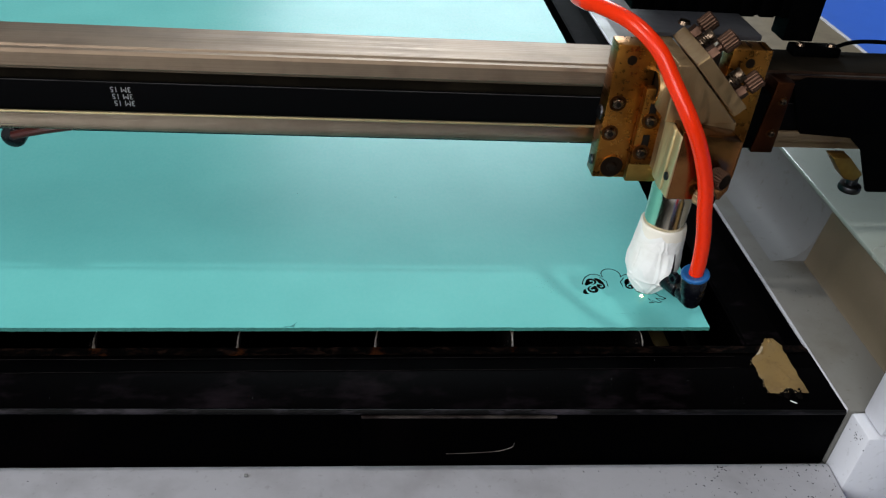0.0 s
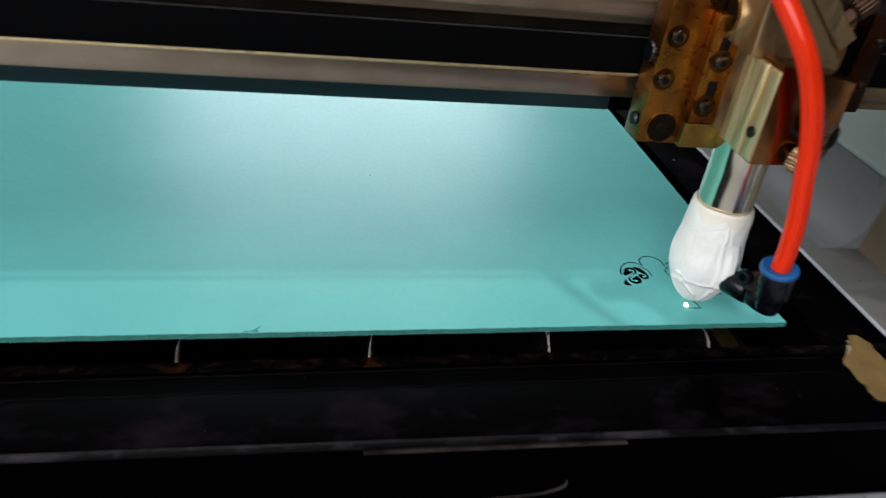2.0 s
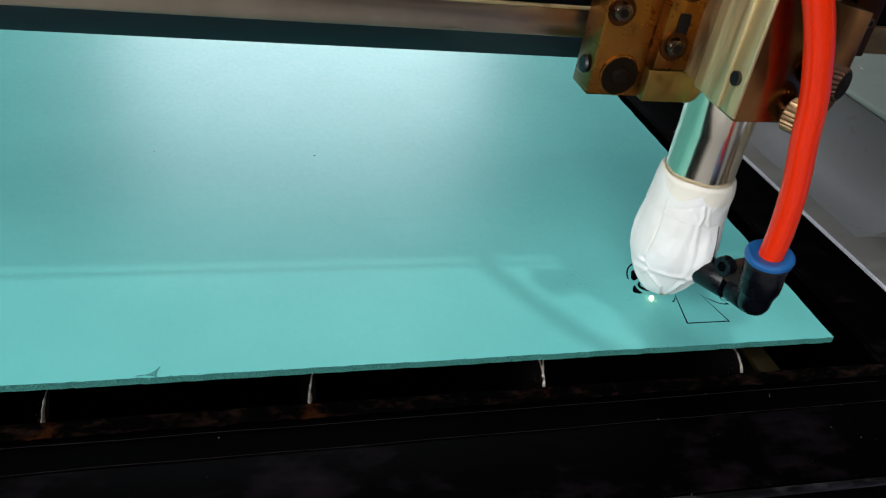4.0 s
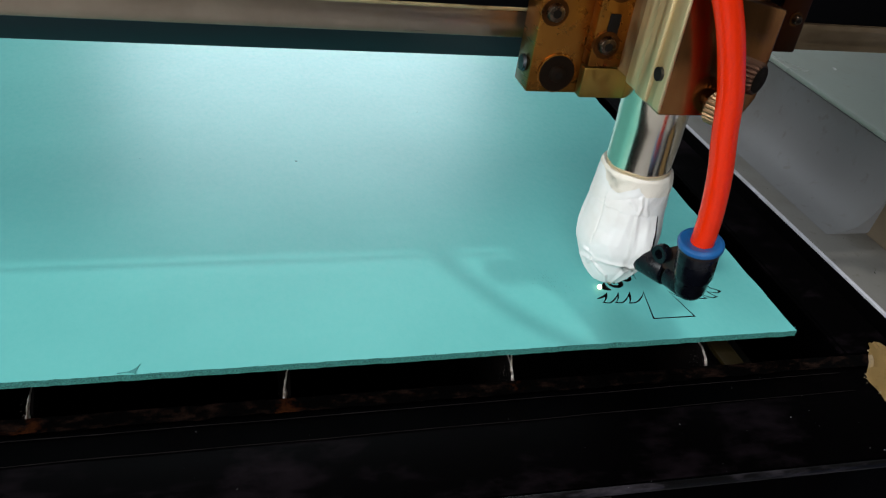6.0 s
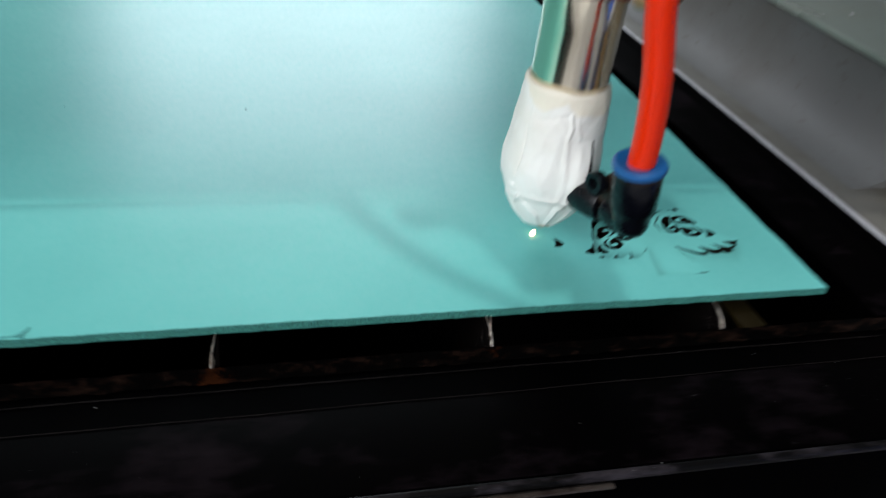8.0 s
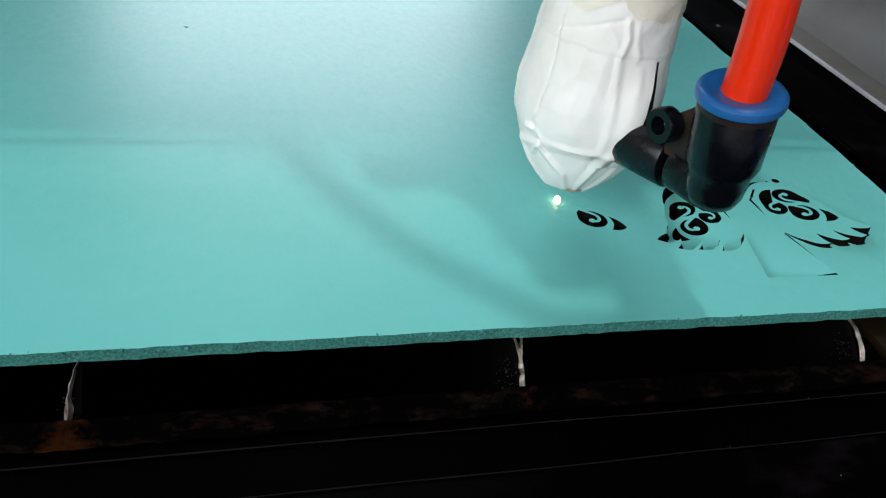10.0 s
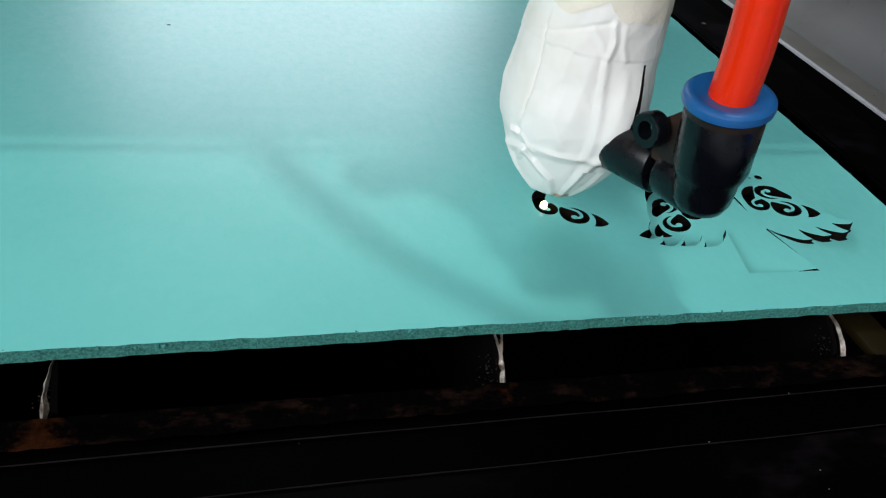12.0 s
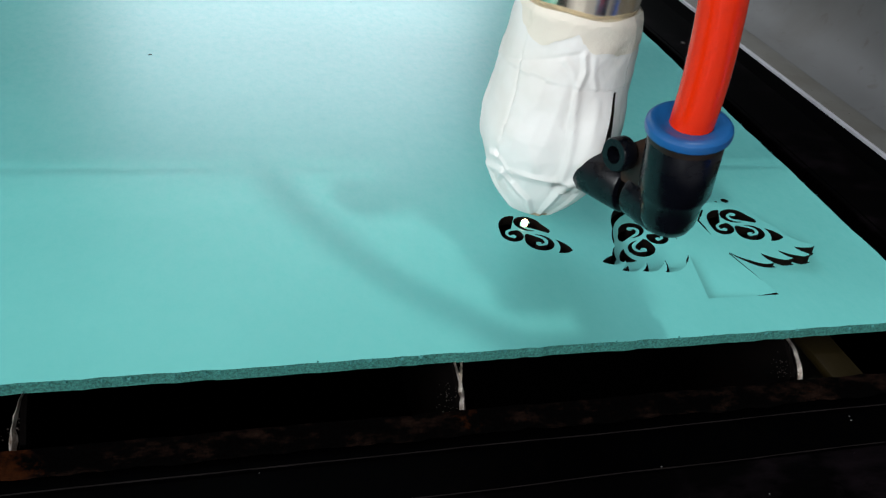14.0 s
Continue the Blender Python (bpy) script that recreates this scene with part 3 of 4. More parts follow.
def curl(cx, cy, rx, ry, tilt, root, turn=1, tail=0.0, tail_at=180.0, spread=26.0):
    """A round hole with a curled tongue left standing in it, rooted at the angle root; a tail pulls the hole to a point."""
    def put(x, y):
        c, q = math.cos(radians(tilt)), math.sin(radians(tilt))
        return (cx + rx * x * c - ry * y * q, cy + rx * x * q + ry * y * c)

    rim_line, left, right, knob = [], [], [], []
    for i in range(41):
        d = 12 + 336 * i / 40
        k = 1 + tail * math.exp(-((d - tail_at) / spread) ** 2)
        a = radians(root + turn * d)
        rim_line.append(put(k * math.cos(a), k * math.sin(a)))
    for i in range(14):
        v = 0.10 + 0.80 * i / 13
        a, rho = radians(root + turn * 225 * v), 1 - 0.80 * v ** 0.55
        w = 0.145 - 0.035 * v
        left.append(put((rho + w) * math.cos(a), (rho + w) * math.sin(a)))
        right.append(put((rho - w) * math.cos(a), (rho - w) * math.sin(a)))
    a, rho = radians(root + turn * 225 * 0.98), 1 - 0.80 * 0.98 ** 0.55
    mx, my = rho * math.cos(a), rho * math.sin(a)
    for i in range(9):
        b = a + turn * radians(-50 + 280 * i / 8)
        knob.append(put(mx + 0.25 * math.cos(b), my + 0.25 * math.sin(b)))
    return rim_line + (right + knob[::-1] + left[::-1])


def leaf(p0, p1, p2, b01=0.0, b12=0.0, b20=0.0):
    """A three-cornered hole with bowed sides."""
    out = []
    for p, q, b in ((p0, p1, b01), (p1, p2, b12), (p2, p0, b20)):
        for i in range(7):
            v = i / 7
            w = 4 * b * v * (1 - v)
            out.append((p[0] + (q[0] - p[0]) * v - (q[1] - p[1]) * w, p[1] + (q[1] - p[1]) * v + (q[0] - p[0]) * w))
    return out


def mm(points):
    return [(x / 1000, y / 1000) for x, y in points]


# the winged figure: half an outline, mirrored about its middle line
MID = -37.3
HALF = [
    (7.3, 8.9), (4.5, 21.8), (6.6, 18.8), (9.0, 17.0), (11.8, 16.8), (10.4, 20.2), (13.4, 17.2), (16.3, 17.4), (14.0, 20.6), (17.6, 17.3), (20.2, 17.9),
    (18.2, 20.6), (21.0, 19.6), (23.0, 20.6), (20.2, 22.4), (18.4, 25.2), (16.4, 31.0), (13.9, 36.6), (10.1, 39.4), (6.8, 39.1), (4.7, 36.9),
]


def sharp_and_round(points, sharp, hollow):
    """The outline with curved feather edges: corners named in sharp stay sharp."""
    out = []
    for i, p in enumerate(points):
        q = points[(i + 1) % len(points)]
        for s in range(5):
            v = s / 5
            w = 0.0 if i in sharp else 4 * (0.09 if i in hollow else -0.06) * v * (1 - v)
            out.append((p[0] + (q[0] - p[0]) * v - (q[1] - p[1]) * w, p[1] + (q[1] - p[1]) * v + (q[0] - p[0]) * w))
    return out


crown = [(5.1 * math.cos(radians(a)), 38.8 + 5.1 * math.sin(radians(a))) for a in range(-16, 200, 12)]
corners = [(MID + x, y) for x, y in HALF] + [(MID + x, y) for x, y in crown] + [(MID - x, y) for x, y in HALF[::-1]]
count = len(corners)
straight = {0, count - 2, count - 1} | set(range(len(HALF) - 1, len(HALF) + len(crown)))
hollow = {4, 7, 10, count - 6, count - 9, count - 12}


def shrunk(loop, d):
    """The loop moved inwards by d, with mitred corners."""
    out = []
    for i in range(len(loop)):
        a, b, c = Vector(loop[i - 1]), Vector(loop[i]), Vector(loop[(i + 1) % len(loop)])
        u, v = (b - a).normalized(), (c - b).normalized()
        push = Vector((-u.y - v.y, u.x + v.x)) / max(0.35, 1 + u.dot(v))
        out.append(tuple(b + d * push))
    return out


KERF = 0.50  # width of the cut, mm
figure_loop = sharp_and_round(corners, straight, hollow)
burnt = shrunk(corners, KERF)
for k, (dx, dy) in ((6, (1.1, 2.0)), (9, (1.1, 2.0)), (12, (1.0, 1.8)), (2, (0.2, 0.3))):  # notches burnt deeper on one side
    burnt[count - k] = (burnt[count - k][0] + dx, burnt[count - k][1] + dy)
piece_loop = sharp_and_round(burnt, straight, hollow)


def wing(x0, side):
    """The holes of one wing about the figure's middle line x0; side is 1 or -1."""
    holes = [
        curl(11.3, 33.3, 2.7, 2.4, -25, -35, -1, 0.75, 343), curl(7.2, 29.8, 2.15, 2.15, 0, 58, 1, 2.05, 12, 48), curl(11.8, 27.2, 2.75, 2.55, -20, 125, -1, 0.25, 345),
        leaf((15.2, 27.9), (17.4, 24.4), (14.3, 23.8), 0.12, 0.14, -0.14),
    ]
    return [[(x0 + side * x, y) for x, y in loop] for loop in holes]


NECK = [(6.1, 38.3), (6.4, 36.7), (4.95, 34.7), (3.75, 33.4), (3.85, 31.0), (3.65, 28.2), (3.45, 31.0), (3.30, 33.4), (4.55, 35.0), (5.95, 36.7)]
slits = [[(MID + q * x, y) for x, y in NECK] for q in (1, -1)]
dots = [[(-23.4 + 0.9 * math.cos(a), 40.0 + 0.8 * math.sin(a)) for a in (k * math.pi / 6 for k in range(12))], [(-25.7 + 0.35 * math.cos(a), 39.6 + 0.35 * math.sin(a)) for a in (k * math.pi / 4 for k in range(8))]]

# the second ornament: each hole is filled by a chip that drops out once it is cut
second = list(zip((13.72, 11.75, 9.3, 7.35), (12.9, 10.4, 9.0, 7.2), wing(-82.0, 1)))
rim = [(-800, -0.35)] + [(-798 + 2 * i, -0.35 + random.Random(i).uniform(-0.13, 0.13)) for i in range(399)] + [(0, -0.35)]
rim += [(4.2 * min(1, y / 190) + random.Random(y).uniform(-0.25, 0.25), y) for y in range(4, 620, 4)] + [(4.6, 620), (-800, 620)]
board = thing("fibreboard_sheet", "teal painted fibreboard sheet being cut on the slats", "board")
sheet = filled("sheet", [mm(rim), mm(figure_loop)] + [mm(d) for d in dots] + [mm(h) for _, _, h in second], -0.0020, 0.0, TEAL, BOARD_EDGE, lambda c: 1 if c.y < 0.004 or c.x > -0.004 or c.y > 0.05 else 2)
sheet.parent = board
figure = thing("cut_out_figure", "teal winged figure cut out of the board, with curled openings", "cut-out")
piece = filled("figure_piece", [mm(piece_loop)] + [mm(h) for h in wing(MID, 1) + wing(MID, -1) + slits], -0.0020, 0.0, TEAL, CHAR_AND_HOLE)
piece.data.transform(Matrix.Translation((-MID / 1000, -0.025, 0)))
piece.parent = figure
chips = []
for when, traced, loop in second:
    area = sum(p[0] * q[1] - q[0] * p[1] for p, q in zip(loop, loop[1:] + loop[:1]))
    inside = shrunk(loop, 0.22 if area > 0 else -0.22)
    chip = filled("cut_chip", [mm(inside)], -0.0020, 0.0, TEAL, CHAR_AND_HOLE)
    tagged(chip, "small teal chip cut out of the board", "chip", "chips cut from the board")
    chips.append((when, chip))
    sliver = filled("chip_rim", [mm(loop)], -0.0020, -0.000008, TEAL, CHAR_AND_HOLE)
    tagged(sliver, "thin teal rim burnt away round a chip", "chip rim", "rims round the chips")
    chips.append((traced, sliver))

# strips still uncut along the figure's outline: each sinks away when the beam has passed
strips = []
outer, inner_loop = mm(figure_loop), mm(piece_loop)
last = 5 * (count - 1)
spans = [(5 * i, 5 * j, when) for i, j, when in ((4, 6, 0.3), (2, 4, 0.7), (1, 2, 1.1), (0, 1, 1.35))]
spans += [(last - 5 * j, last - 5 * i, when) for i, j, when in ((0, 1, 3.0), (1, 2, 3.6), (2, 4, 4.1), (4, 5, 4.5), (5, 7, 4.9), (7, 8, 5.2), (8, 10, 5.4), (10, 12, 5.75), (12, 14, 6.1), (14, 16, 6.3))]
for lo, hi, when in spans:
    bm = bmesh.new()
    a = [[bm.verts.new((*loop[i], z)) for i in range(lo, hi + 1)] for loop in (outer, inner_loop) for z in (0.0, -0.0020)]
    for i in range(len(a[0]) - 1):
        for p, q in ((0, 2), (2, 3), (3, 1), (1, 0)):
            bm.faces.new((a[p][i], a[p][i + 1], a[q][i + 1], a[q][i]))
    strip = link("uncut_strip", bm, TEAL, 0)
    tagged(strip, "thin teal strip still uncut round the figure", "strip", "strips round the figure")
    strips.append((when, strip))
for x0, x1, when in ((-0.0447, -0.0400, 2.6), (-0.0400, -0.0350, 2.25), (-0.0350, -0.0299, 1.8)):
    bm = bmesh.new()
    box(bm, x0, x1, 0.0089, 0.0094, -0.0020, -0.00001)
    strip = link("uncut_strip", bm, TEAL, 0)
    tagged(strip, "thin teal strip still uncut round the figure", "strip", "strips round the figure")
    strips.append((when, strip))

# frayed fibres along the sheet's front and side edges, a splinter, and specks
bm = bmesh.new()
rng = random.Random(11)
for i in range(420):
    if rng.random() < 0.75:
        x, y = rng.uniform(-0.36, 0.0), rng.uniform(-0.0006, -0.0002)
    else:
        y = rng.uniform(0, 0.2)
        x = 0.0042 * min(1, y / 0.19) + rng.uniform(-0.0002, 0.0003)
    r = rng.uniform(0.0001, 0.00032)
    m = Matrix.Translation((x, y, -0.0001 - rng.uniform(0, 0.0004))) @ Euler((rng.uniform(0, 6), rng.uniform(0, 6), 0)).to_matrix().to_4x4() @ Matrix.Diagonal((1.6, 0.8, 0.7, 1))
    bmesh.ops.create_cone(bm, cap_ends=True, segments=4, radius1=r, radius2=0.1 * r, depth=2 * r, matrix=m)
frayed = part("frayed_edge", bm, FRAY, board, "frayed pale fibres", 0)
bm = bmesh.new()
prism(bm, leaf((-0.1945, 0.0002), (-0.1900, -0.0004), (-0.1893, 0.0030), 0.1, 0.1, 0.15), "z", 0.0, 0.0002, 0.0)
part("splinter", bm, FRAY, board, "raised splinter", 0)
bm = bmesh.new()
for x, y, r in ((-0.1415, 0.1073, 0.0006), (-0.195, 0.1090, 0.0003), (-0.087, 0.150, 0.0003)):
    bmesh.ops.create_icosphere(bm, subdivisions=1, radius=0.6 * r, matrix=Matrix.Translation((x, y, 0.0)) @ Matrix.Diagonal((1.5, 0.8, 0.35, 1)))
tagged(link("dark_specks", bm, CHAR_AND_HOLE, 0), "tiny dark specks lying on the board", "speck", kind="stuff")

# ---- gantry: keyed along y ----
gantry = thing("gantry", "champagne aluminium gantry beam with a black toothed belt", "gantry")
X0, X1 = -0.95, 0.115
PROFILE = [(0.0342, 0.0925), (0.0342, 0.0964), (0.0264, 0.0966), (0.0256, 0.0974), (0.0256, 0.1030), (0.0268, 0.1042), (0.0292, 0.1042), (0.0296, 0.1032), (0.0306, 0.1032), (0.0310, 0.1046), (0.0330, 0.1046), (0.0334, 0.1040), (0.0545, 0.1040), (0.0555, 0.1030), (0.0555, 0.0720), (0.0360, 0.0720), (0.0360, 0.0925)]
bm = bmesh.new()
prism(bm, PROFILE, "x", X0, -0.0301)
part("beam", bm, ALU, gantry)
# right end in a darker metal: the shade there is put into the colour
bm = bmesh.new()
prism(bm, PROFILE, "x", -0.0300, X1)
part("beam_end", bm, DARK_BRONZE, gantry, "end of the beam with its shade in the colour")
bm = bmesh.new()
box(bm, -0.0300, X1, 0.0270, 0.0282, 0.1041, 0.1046, 0.0002)
part("edge_line", bm, STEEL_DIM, gantry, "thin brighter line along the edge")
bm = bmesh.new()
box(bm, X0, -0.0301, 0.0209, 0.0226, 0.0716, 0.0795, 0.0003)
part("front_strip", bm, STRIP, gantry, "flat aluminium strip below the belt")
bm = bmesh.new()
box(bm, X0, -0.0301, 0.0207, 0.0216, 0.0790, 0.0798, 0.0002)
part("edge_line", bm, RIB_METAL, gantry, "thin brighter line along the edge")
# right length of the strip, darkened to stand for shade
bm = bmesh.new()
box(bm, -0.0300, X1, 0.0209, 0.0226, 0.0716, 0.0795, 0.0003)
part("front_strip", bm, ALU_DARK, gantry, "strip below the belt with its shade in the colour")
for x in (-0.7, -0.42, 0.10):
    bm = bmesh.new()
    box(bm, x, x + 0.008, 0.0226, 0.0360, 0.0725, 0.0780)
    part("spacer", bm, DARK_METAL, gantry)
bm = bmesh.new()
box(bm, X0, X1, 0.0345, 0.0359, 0.0735, 0.0924)
part("slot_liner", bm, DARK_SHEET, gantry, "dark brown back of the belt slot")
bm = bmesh.new()
box(bm, X0, -0.0602, 0.0530, 0.0553, 0.0536, 0.0719, 0.0004)
part("rear_rail", bm, REAR, gantry, "dark rail under the beam's back, teal reflection in its colour")
bm = bmesh.new()
prism(bm, [(-0.0600, 0.0536), (0.0020, 0.0536), (0.0160, 0.0719), (-0.0600, 0.0719)], "y", 0.0530, 0.0553, 0.0004)
part("rail_end", bm, BLACK_MATT, gantry, "black slanted end of the rail")
bm = bmesh.new()
box(bm, X0 - 0.08, X1 + 0.01, 0.0290, 0.0300, 0.0770, 0.0898)
for i in range(380):
    box(bm, X0 + 0.0028 * i, X0 + 0.0028 * i + 0.0014, 0.0290, 0.0298, 0.0897, 0.0902)
belt = part("belt", bm, RUBBER, gantry, "black toothed drive belt")
bm = bmesh.new()
box(bm, X0 - 0.08, X1 + 0.01, 0.02885, 0.02905, 0.0896, 0.0899)
part("worn_edge", bm, WORN_RUBBER, belt, "pale worn upper edge")
for z in (0.0866, 0.0835, 0.0804):
    cu = bpy.data.curves.new("belt_print", "FONT")
    cu.body, cu.size, cu.align_x, cu.align_y = "3M 15", 0.0034, "CENTER", "CENTER"
    tmp = bpy.data.objects.new("belt_print", cu)
    scene.collection.objects.link(tmp)
    me = bpy.data.meshes.new_from_object(tmp.evaluated_get(bpy.context.evaluated_depsgraph_get()))
    bpy.data.objects.remove(tmp)
    me.transform(pose(-0.2350 + 0.14 * (0.0835 - z), 0.02885, z, 90, 0, 0) @ pose(0, 0, 0, 0, 0, 180))
    me.materials.clear()
    me.materials.append(PRINT)
    ob = new("belt_print", me)
    ob.parent = belt
# housing; its top is raised over the beam's shaded front face
bm = bmesh.new()
prism(bm, [(0.0350, 0.0800), (0.0600, 0.0785), (0.0680, 0.0720), (0.0790, 0.0500), (0.120, 0.0500), (0.120, 0.1066), (0.0300, 0.1066), (0.0240, 0.1035), (0.0290, 0.0920)], "y", 0.0180, 0.0205, 0.0006)
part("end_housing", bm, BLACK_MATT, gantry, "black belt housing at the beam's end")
# dark sheet added on top of the beam, where shade lies
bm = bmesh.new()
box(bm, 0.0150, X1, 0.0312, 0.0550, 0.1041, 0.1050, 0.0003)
part("beam_top_shade", bm, DARK_SHEET, gantry, "dark sheet added for the shade on the beam's end")
bm = bmesh.new()
prism(bm, [(0.0510, 0.0715), (0.0600, 0.0715), (0.0690, 0.0630), (0.0660, 0.0595), (0.0605, 0.0605)], "y", 0.0120, 0.0200, 0.0006)
part("roller_bracket", bm, OLD_BRASS, gantry, "small metal roller bracket")
bm = bmesh.new()
rod(bm, (0.067, 0.015, 0.0530), (0.067, 0.015, 0.0565), 0.0052, bevel=0.001)
rod(bm, (0.067, 0.015, 0.0565), (0.067, 0.015, 0.0605), 0.0025)
part("roller", bm, DARK_METAL, gantry, "dark round roller")
bm = bmesh.new()
box(bm, 0.0355, 0.0585, 0.046, 0.0545, 0.1051, 0.1095, 0.0010)
part("limit_switch", bm, BLACK_MATT, gantry, "black limit switch")
for x in (0.0395, 0.0545):
    bm = bmesh.new()
    rod(bm, (x, 0.0495, 0.1094), (x, 0.0495, 0.1107), 0.0021, 0.0016, 20)
    part("switch_screw", bm, SCREW, gantry, "bright screw")
bm = bmesh.new()
pipe(bm, smooth_path([(0.0580, 0.054, 0.1068), (0.072, 0.059, 0.1085), (0.095, 0.062, 0.1075), (0.125, 0.060, 0.1055)]), 0.0010, 10)
part("switch_cable", bm, BLACK_MATT, gantry)
bm = bmesh.new()
rod(bm, (-0.3085, 0.026, 0.0640), (-0.3085, 0.050, 0.0650), 0.0050, bevel=0.0012)
rod(bm, (-0.316, 0.030, 0.0700), (-0.300, 0.030, 0.0700), 0.002)
part("idler_roller", bm, PLASTIC, gantry, "dark idler roller under the beam")
bm = bmesh.new()
pipe(bm, smooth_path([(-0.308, 0.026, 0.0655), (-0.296, 0.025, 0.0688), (-0.283, 0.025, 0.0712)]), 0.0020, 10)
part("red_lead", bm, HOSE_DARK, gantry, "dark red lead")

# ---- laser head: keyed along x and y; the cut spot is its origin ----
laser = thing("laser_head", "brass laser head with paper-wrapped nozzle and red hose", "laser head")


def screw(x, z, y, r=0.0027, parent=None, mat=None, name="screw"):
    bm = bmesh.new()
    rod(bm, (x, y + 0.001, z), (x, y - 0.0018, z), r, 0.8 * r, 24, 0.0004)
    s = part(name, bm, mat or SCREW, parent or laser)
    bm = bmesh.new()
    rod(bm, (x, y + 0.001, z), (x, y - 0.0003, z), 1.35 * r, seg=24)
    part("washer", bm, BRASS_DARK, s, "dark stained washer")
    bm = bmesh.new()
    rod(bm, (x, y - 0.0012, z), (x, y - 0.00188, z), 0.45 * r, seg=6)
    part("socket", bm, CHAR_AND_HOLE, s)


bm = bmesh.new()
prism(bm, [(-0.0340, 0.0612), (0.0312, 0.0612), (0.0312, 0.1224), (0.0140, 0.1224), (0.0140, 0.0975), (-0.0165, 0.0975), (-0.0165, 0.1224), (-0.0340, 0.1224)], "y", 0.0085, 0.0185, 0.0006)
plate = part("carriage_plate", bm, BRASS, laser, "stained brass carriage plate")
for x, z, r in ((-0.0263, 0.0669, 0.0050), (0.0245, 0.0675, 0.0050)):
    bm = bmesh.new()
    lathe(bm, [(r, -0.0003), (r + 0.0004, 0.0), (r + 0.0004, 0.0004), (r, 0.0005)], 32, caps=False)
    bm.transform(pose(x, 0.0085, z, 90))
    part("bore_rim", bm, BRASS, plate, "machined rim")
    bm = bmesh.new()
    rod(bm, (x, 0.0090, z), (x, 0.0080, z), r)
    part("bore", bm, DARK_BORE, plate, "dark counterbore")
    screw(x, z, 0.0084, 0.0026, plate, DARK_BORE, "bore_screw")
for x, z in ((-0.0273, 0.1161), (0.0226, 0.1166)):
    bm = bmesh.new()
    rod(bm, (x, 0.0090, z), (x, 0.0083, z), 0.0020)
    part("bore", bm, DARK_BORE, plate, "small dark hole")
screw(-0.0295, 0.0971, 0.0085)
screw(-0.0302, 0.0832, 0.0085)
bm = bmesh.new()
box(bm, -0.0200, -0.0100, 0.0040, 0.0084, 0.0705, 0.1060, 0.0005)
strip_plate = part("slotted_plate", bm, BRASS, laser, "thin slotted brass plate")
# slots as black pieces, their inner shade put into the colour
for z in (0.0955, 0.0805):
    bm = bmesh.new()
    box(bm, -0.0170, -0.0140, 0.0034, 0.0042, z - 0.0030, z + 0.0045, 0.0003)
    part("slot", bm, CHAR_AND_HOLE, strip_plate)
screw(-0.0156, 0.0917, 0.0036)
screw(-0.0164, 0.0769, 0.0036)
bm = bmesh.new()
box(bm, -0.0200, -0.0020, 0.0050, 0.0084, 0.0614, 0.0700, 0.0005)
part("foot_block", bm, OLD_BRASS, laser, "olive stained brass foot block")
bm = bmesh.new()
rod(bm, (-0.0345, 0.0125, 0.068), (-0.0352, 0.0125, 0.068), 0.0024, 0.0020, 20)
rod(bm, (-0.0335, 0.0145, 0.090), (-0.0348, 0.0145, 0.090), 0.0034, 0.0030, 20)
part("side_bolt", bm, DARK_METAL, laser, "dark bolt on the plate's side")

# mirror block: an upper box cut off at 45 degrees, and a ribbed arm in front of it
bm = bmesh.new()
prism(bm, [(-0.0110, 0.0990), (-0.0110, 0.0700), (0.0110, 0.0700), (0.0150, 0.0740), (0.0150, 0.0990)], "y", -0.0100, 0.0080, 0.0006)
prism(bm, [(-0.0156, 0.0985), (0.0136, 0.0985), (0.0128, 0.1003), (-0.0092, 0.1226), (-0.0156, 0.1228)], "y", -0.0110, 0.0200, 0.0005)
block = part("mirror_block", bm, BLOCK, laser, "milled golden mirror block", 15)
bm = bmesh.new()
prism(bm, [(-0.0115, 0.0690), (0.0115, 0.0690), (0.0140, 0.0740), (0.0140, 0.0960), (-0.0115, 0.1000)], "y", -0.0215, -0.0102, 0.0005)
part("ribbed_arm", bm, BLOCK_FRONT, block, "ribbed arm with a stained front")
for y0, y1, x in ((-0.0215, -0.0158, -0.0122), (-0.0156, -0.0100, -0.0128), (-0.0098, -0.0030, -0.0122)):
    bm = bmesh.new()
    prism(bm, [(x, 0.0700), (-0.0108, 0.0692), (-0.0108, 0.0985), (x + 0.0002, 0.0975)], "y", y0, y1, 0.0005)
    part("rib", bm, RIB_METAL, block, "pale milled rib")
bm = bmesh.new()
lathe(bm, [(0.0062, -0.0006), (0.0074, -0.0006), (0.0074, 0.0010), (0.0062, 0.0012)], 32, caps=False)
bm.transform(pose(-0.0158, 0.0062, 0.1062, 0, -90, 0))
part("beam_port_rim", bm, STEEL, block, "bright rim of the beam port")
bm = bmesh.new()
rod(bm, (-0.0154, 0.0062, 0.1062), (-0.0160, 0.0062, 0.1062), 0.0063)
part("beam_port", bm, DARK_BORE, block, "dark beam port")
bm = bmesh.new()
rod(bm, (-0.0110, -0.0185, 0.0784), (-0.0130, -0.0185, 0.0784), 0.0017, seg=20)
part("set_screw", bm, DARK_METAL, block, "black set screw")

# mirror mount: a square plate at 45 degrees with three knurled adjusters and two sprung bolts
mount = pose(-0.0087, 0, 0.1229, 0, 45, 0)


def slanted(bm):
    bm.transform(mount)
    return bm


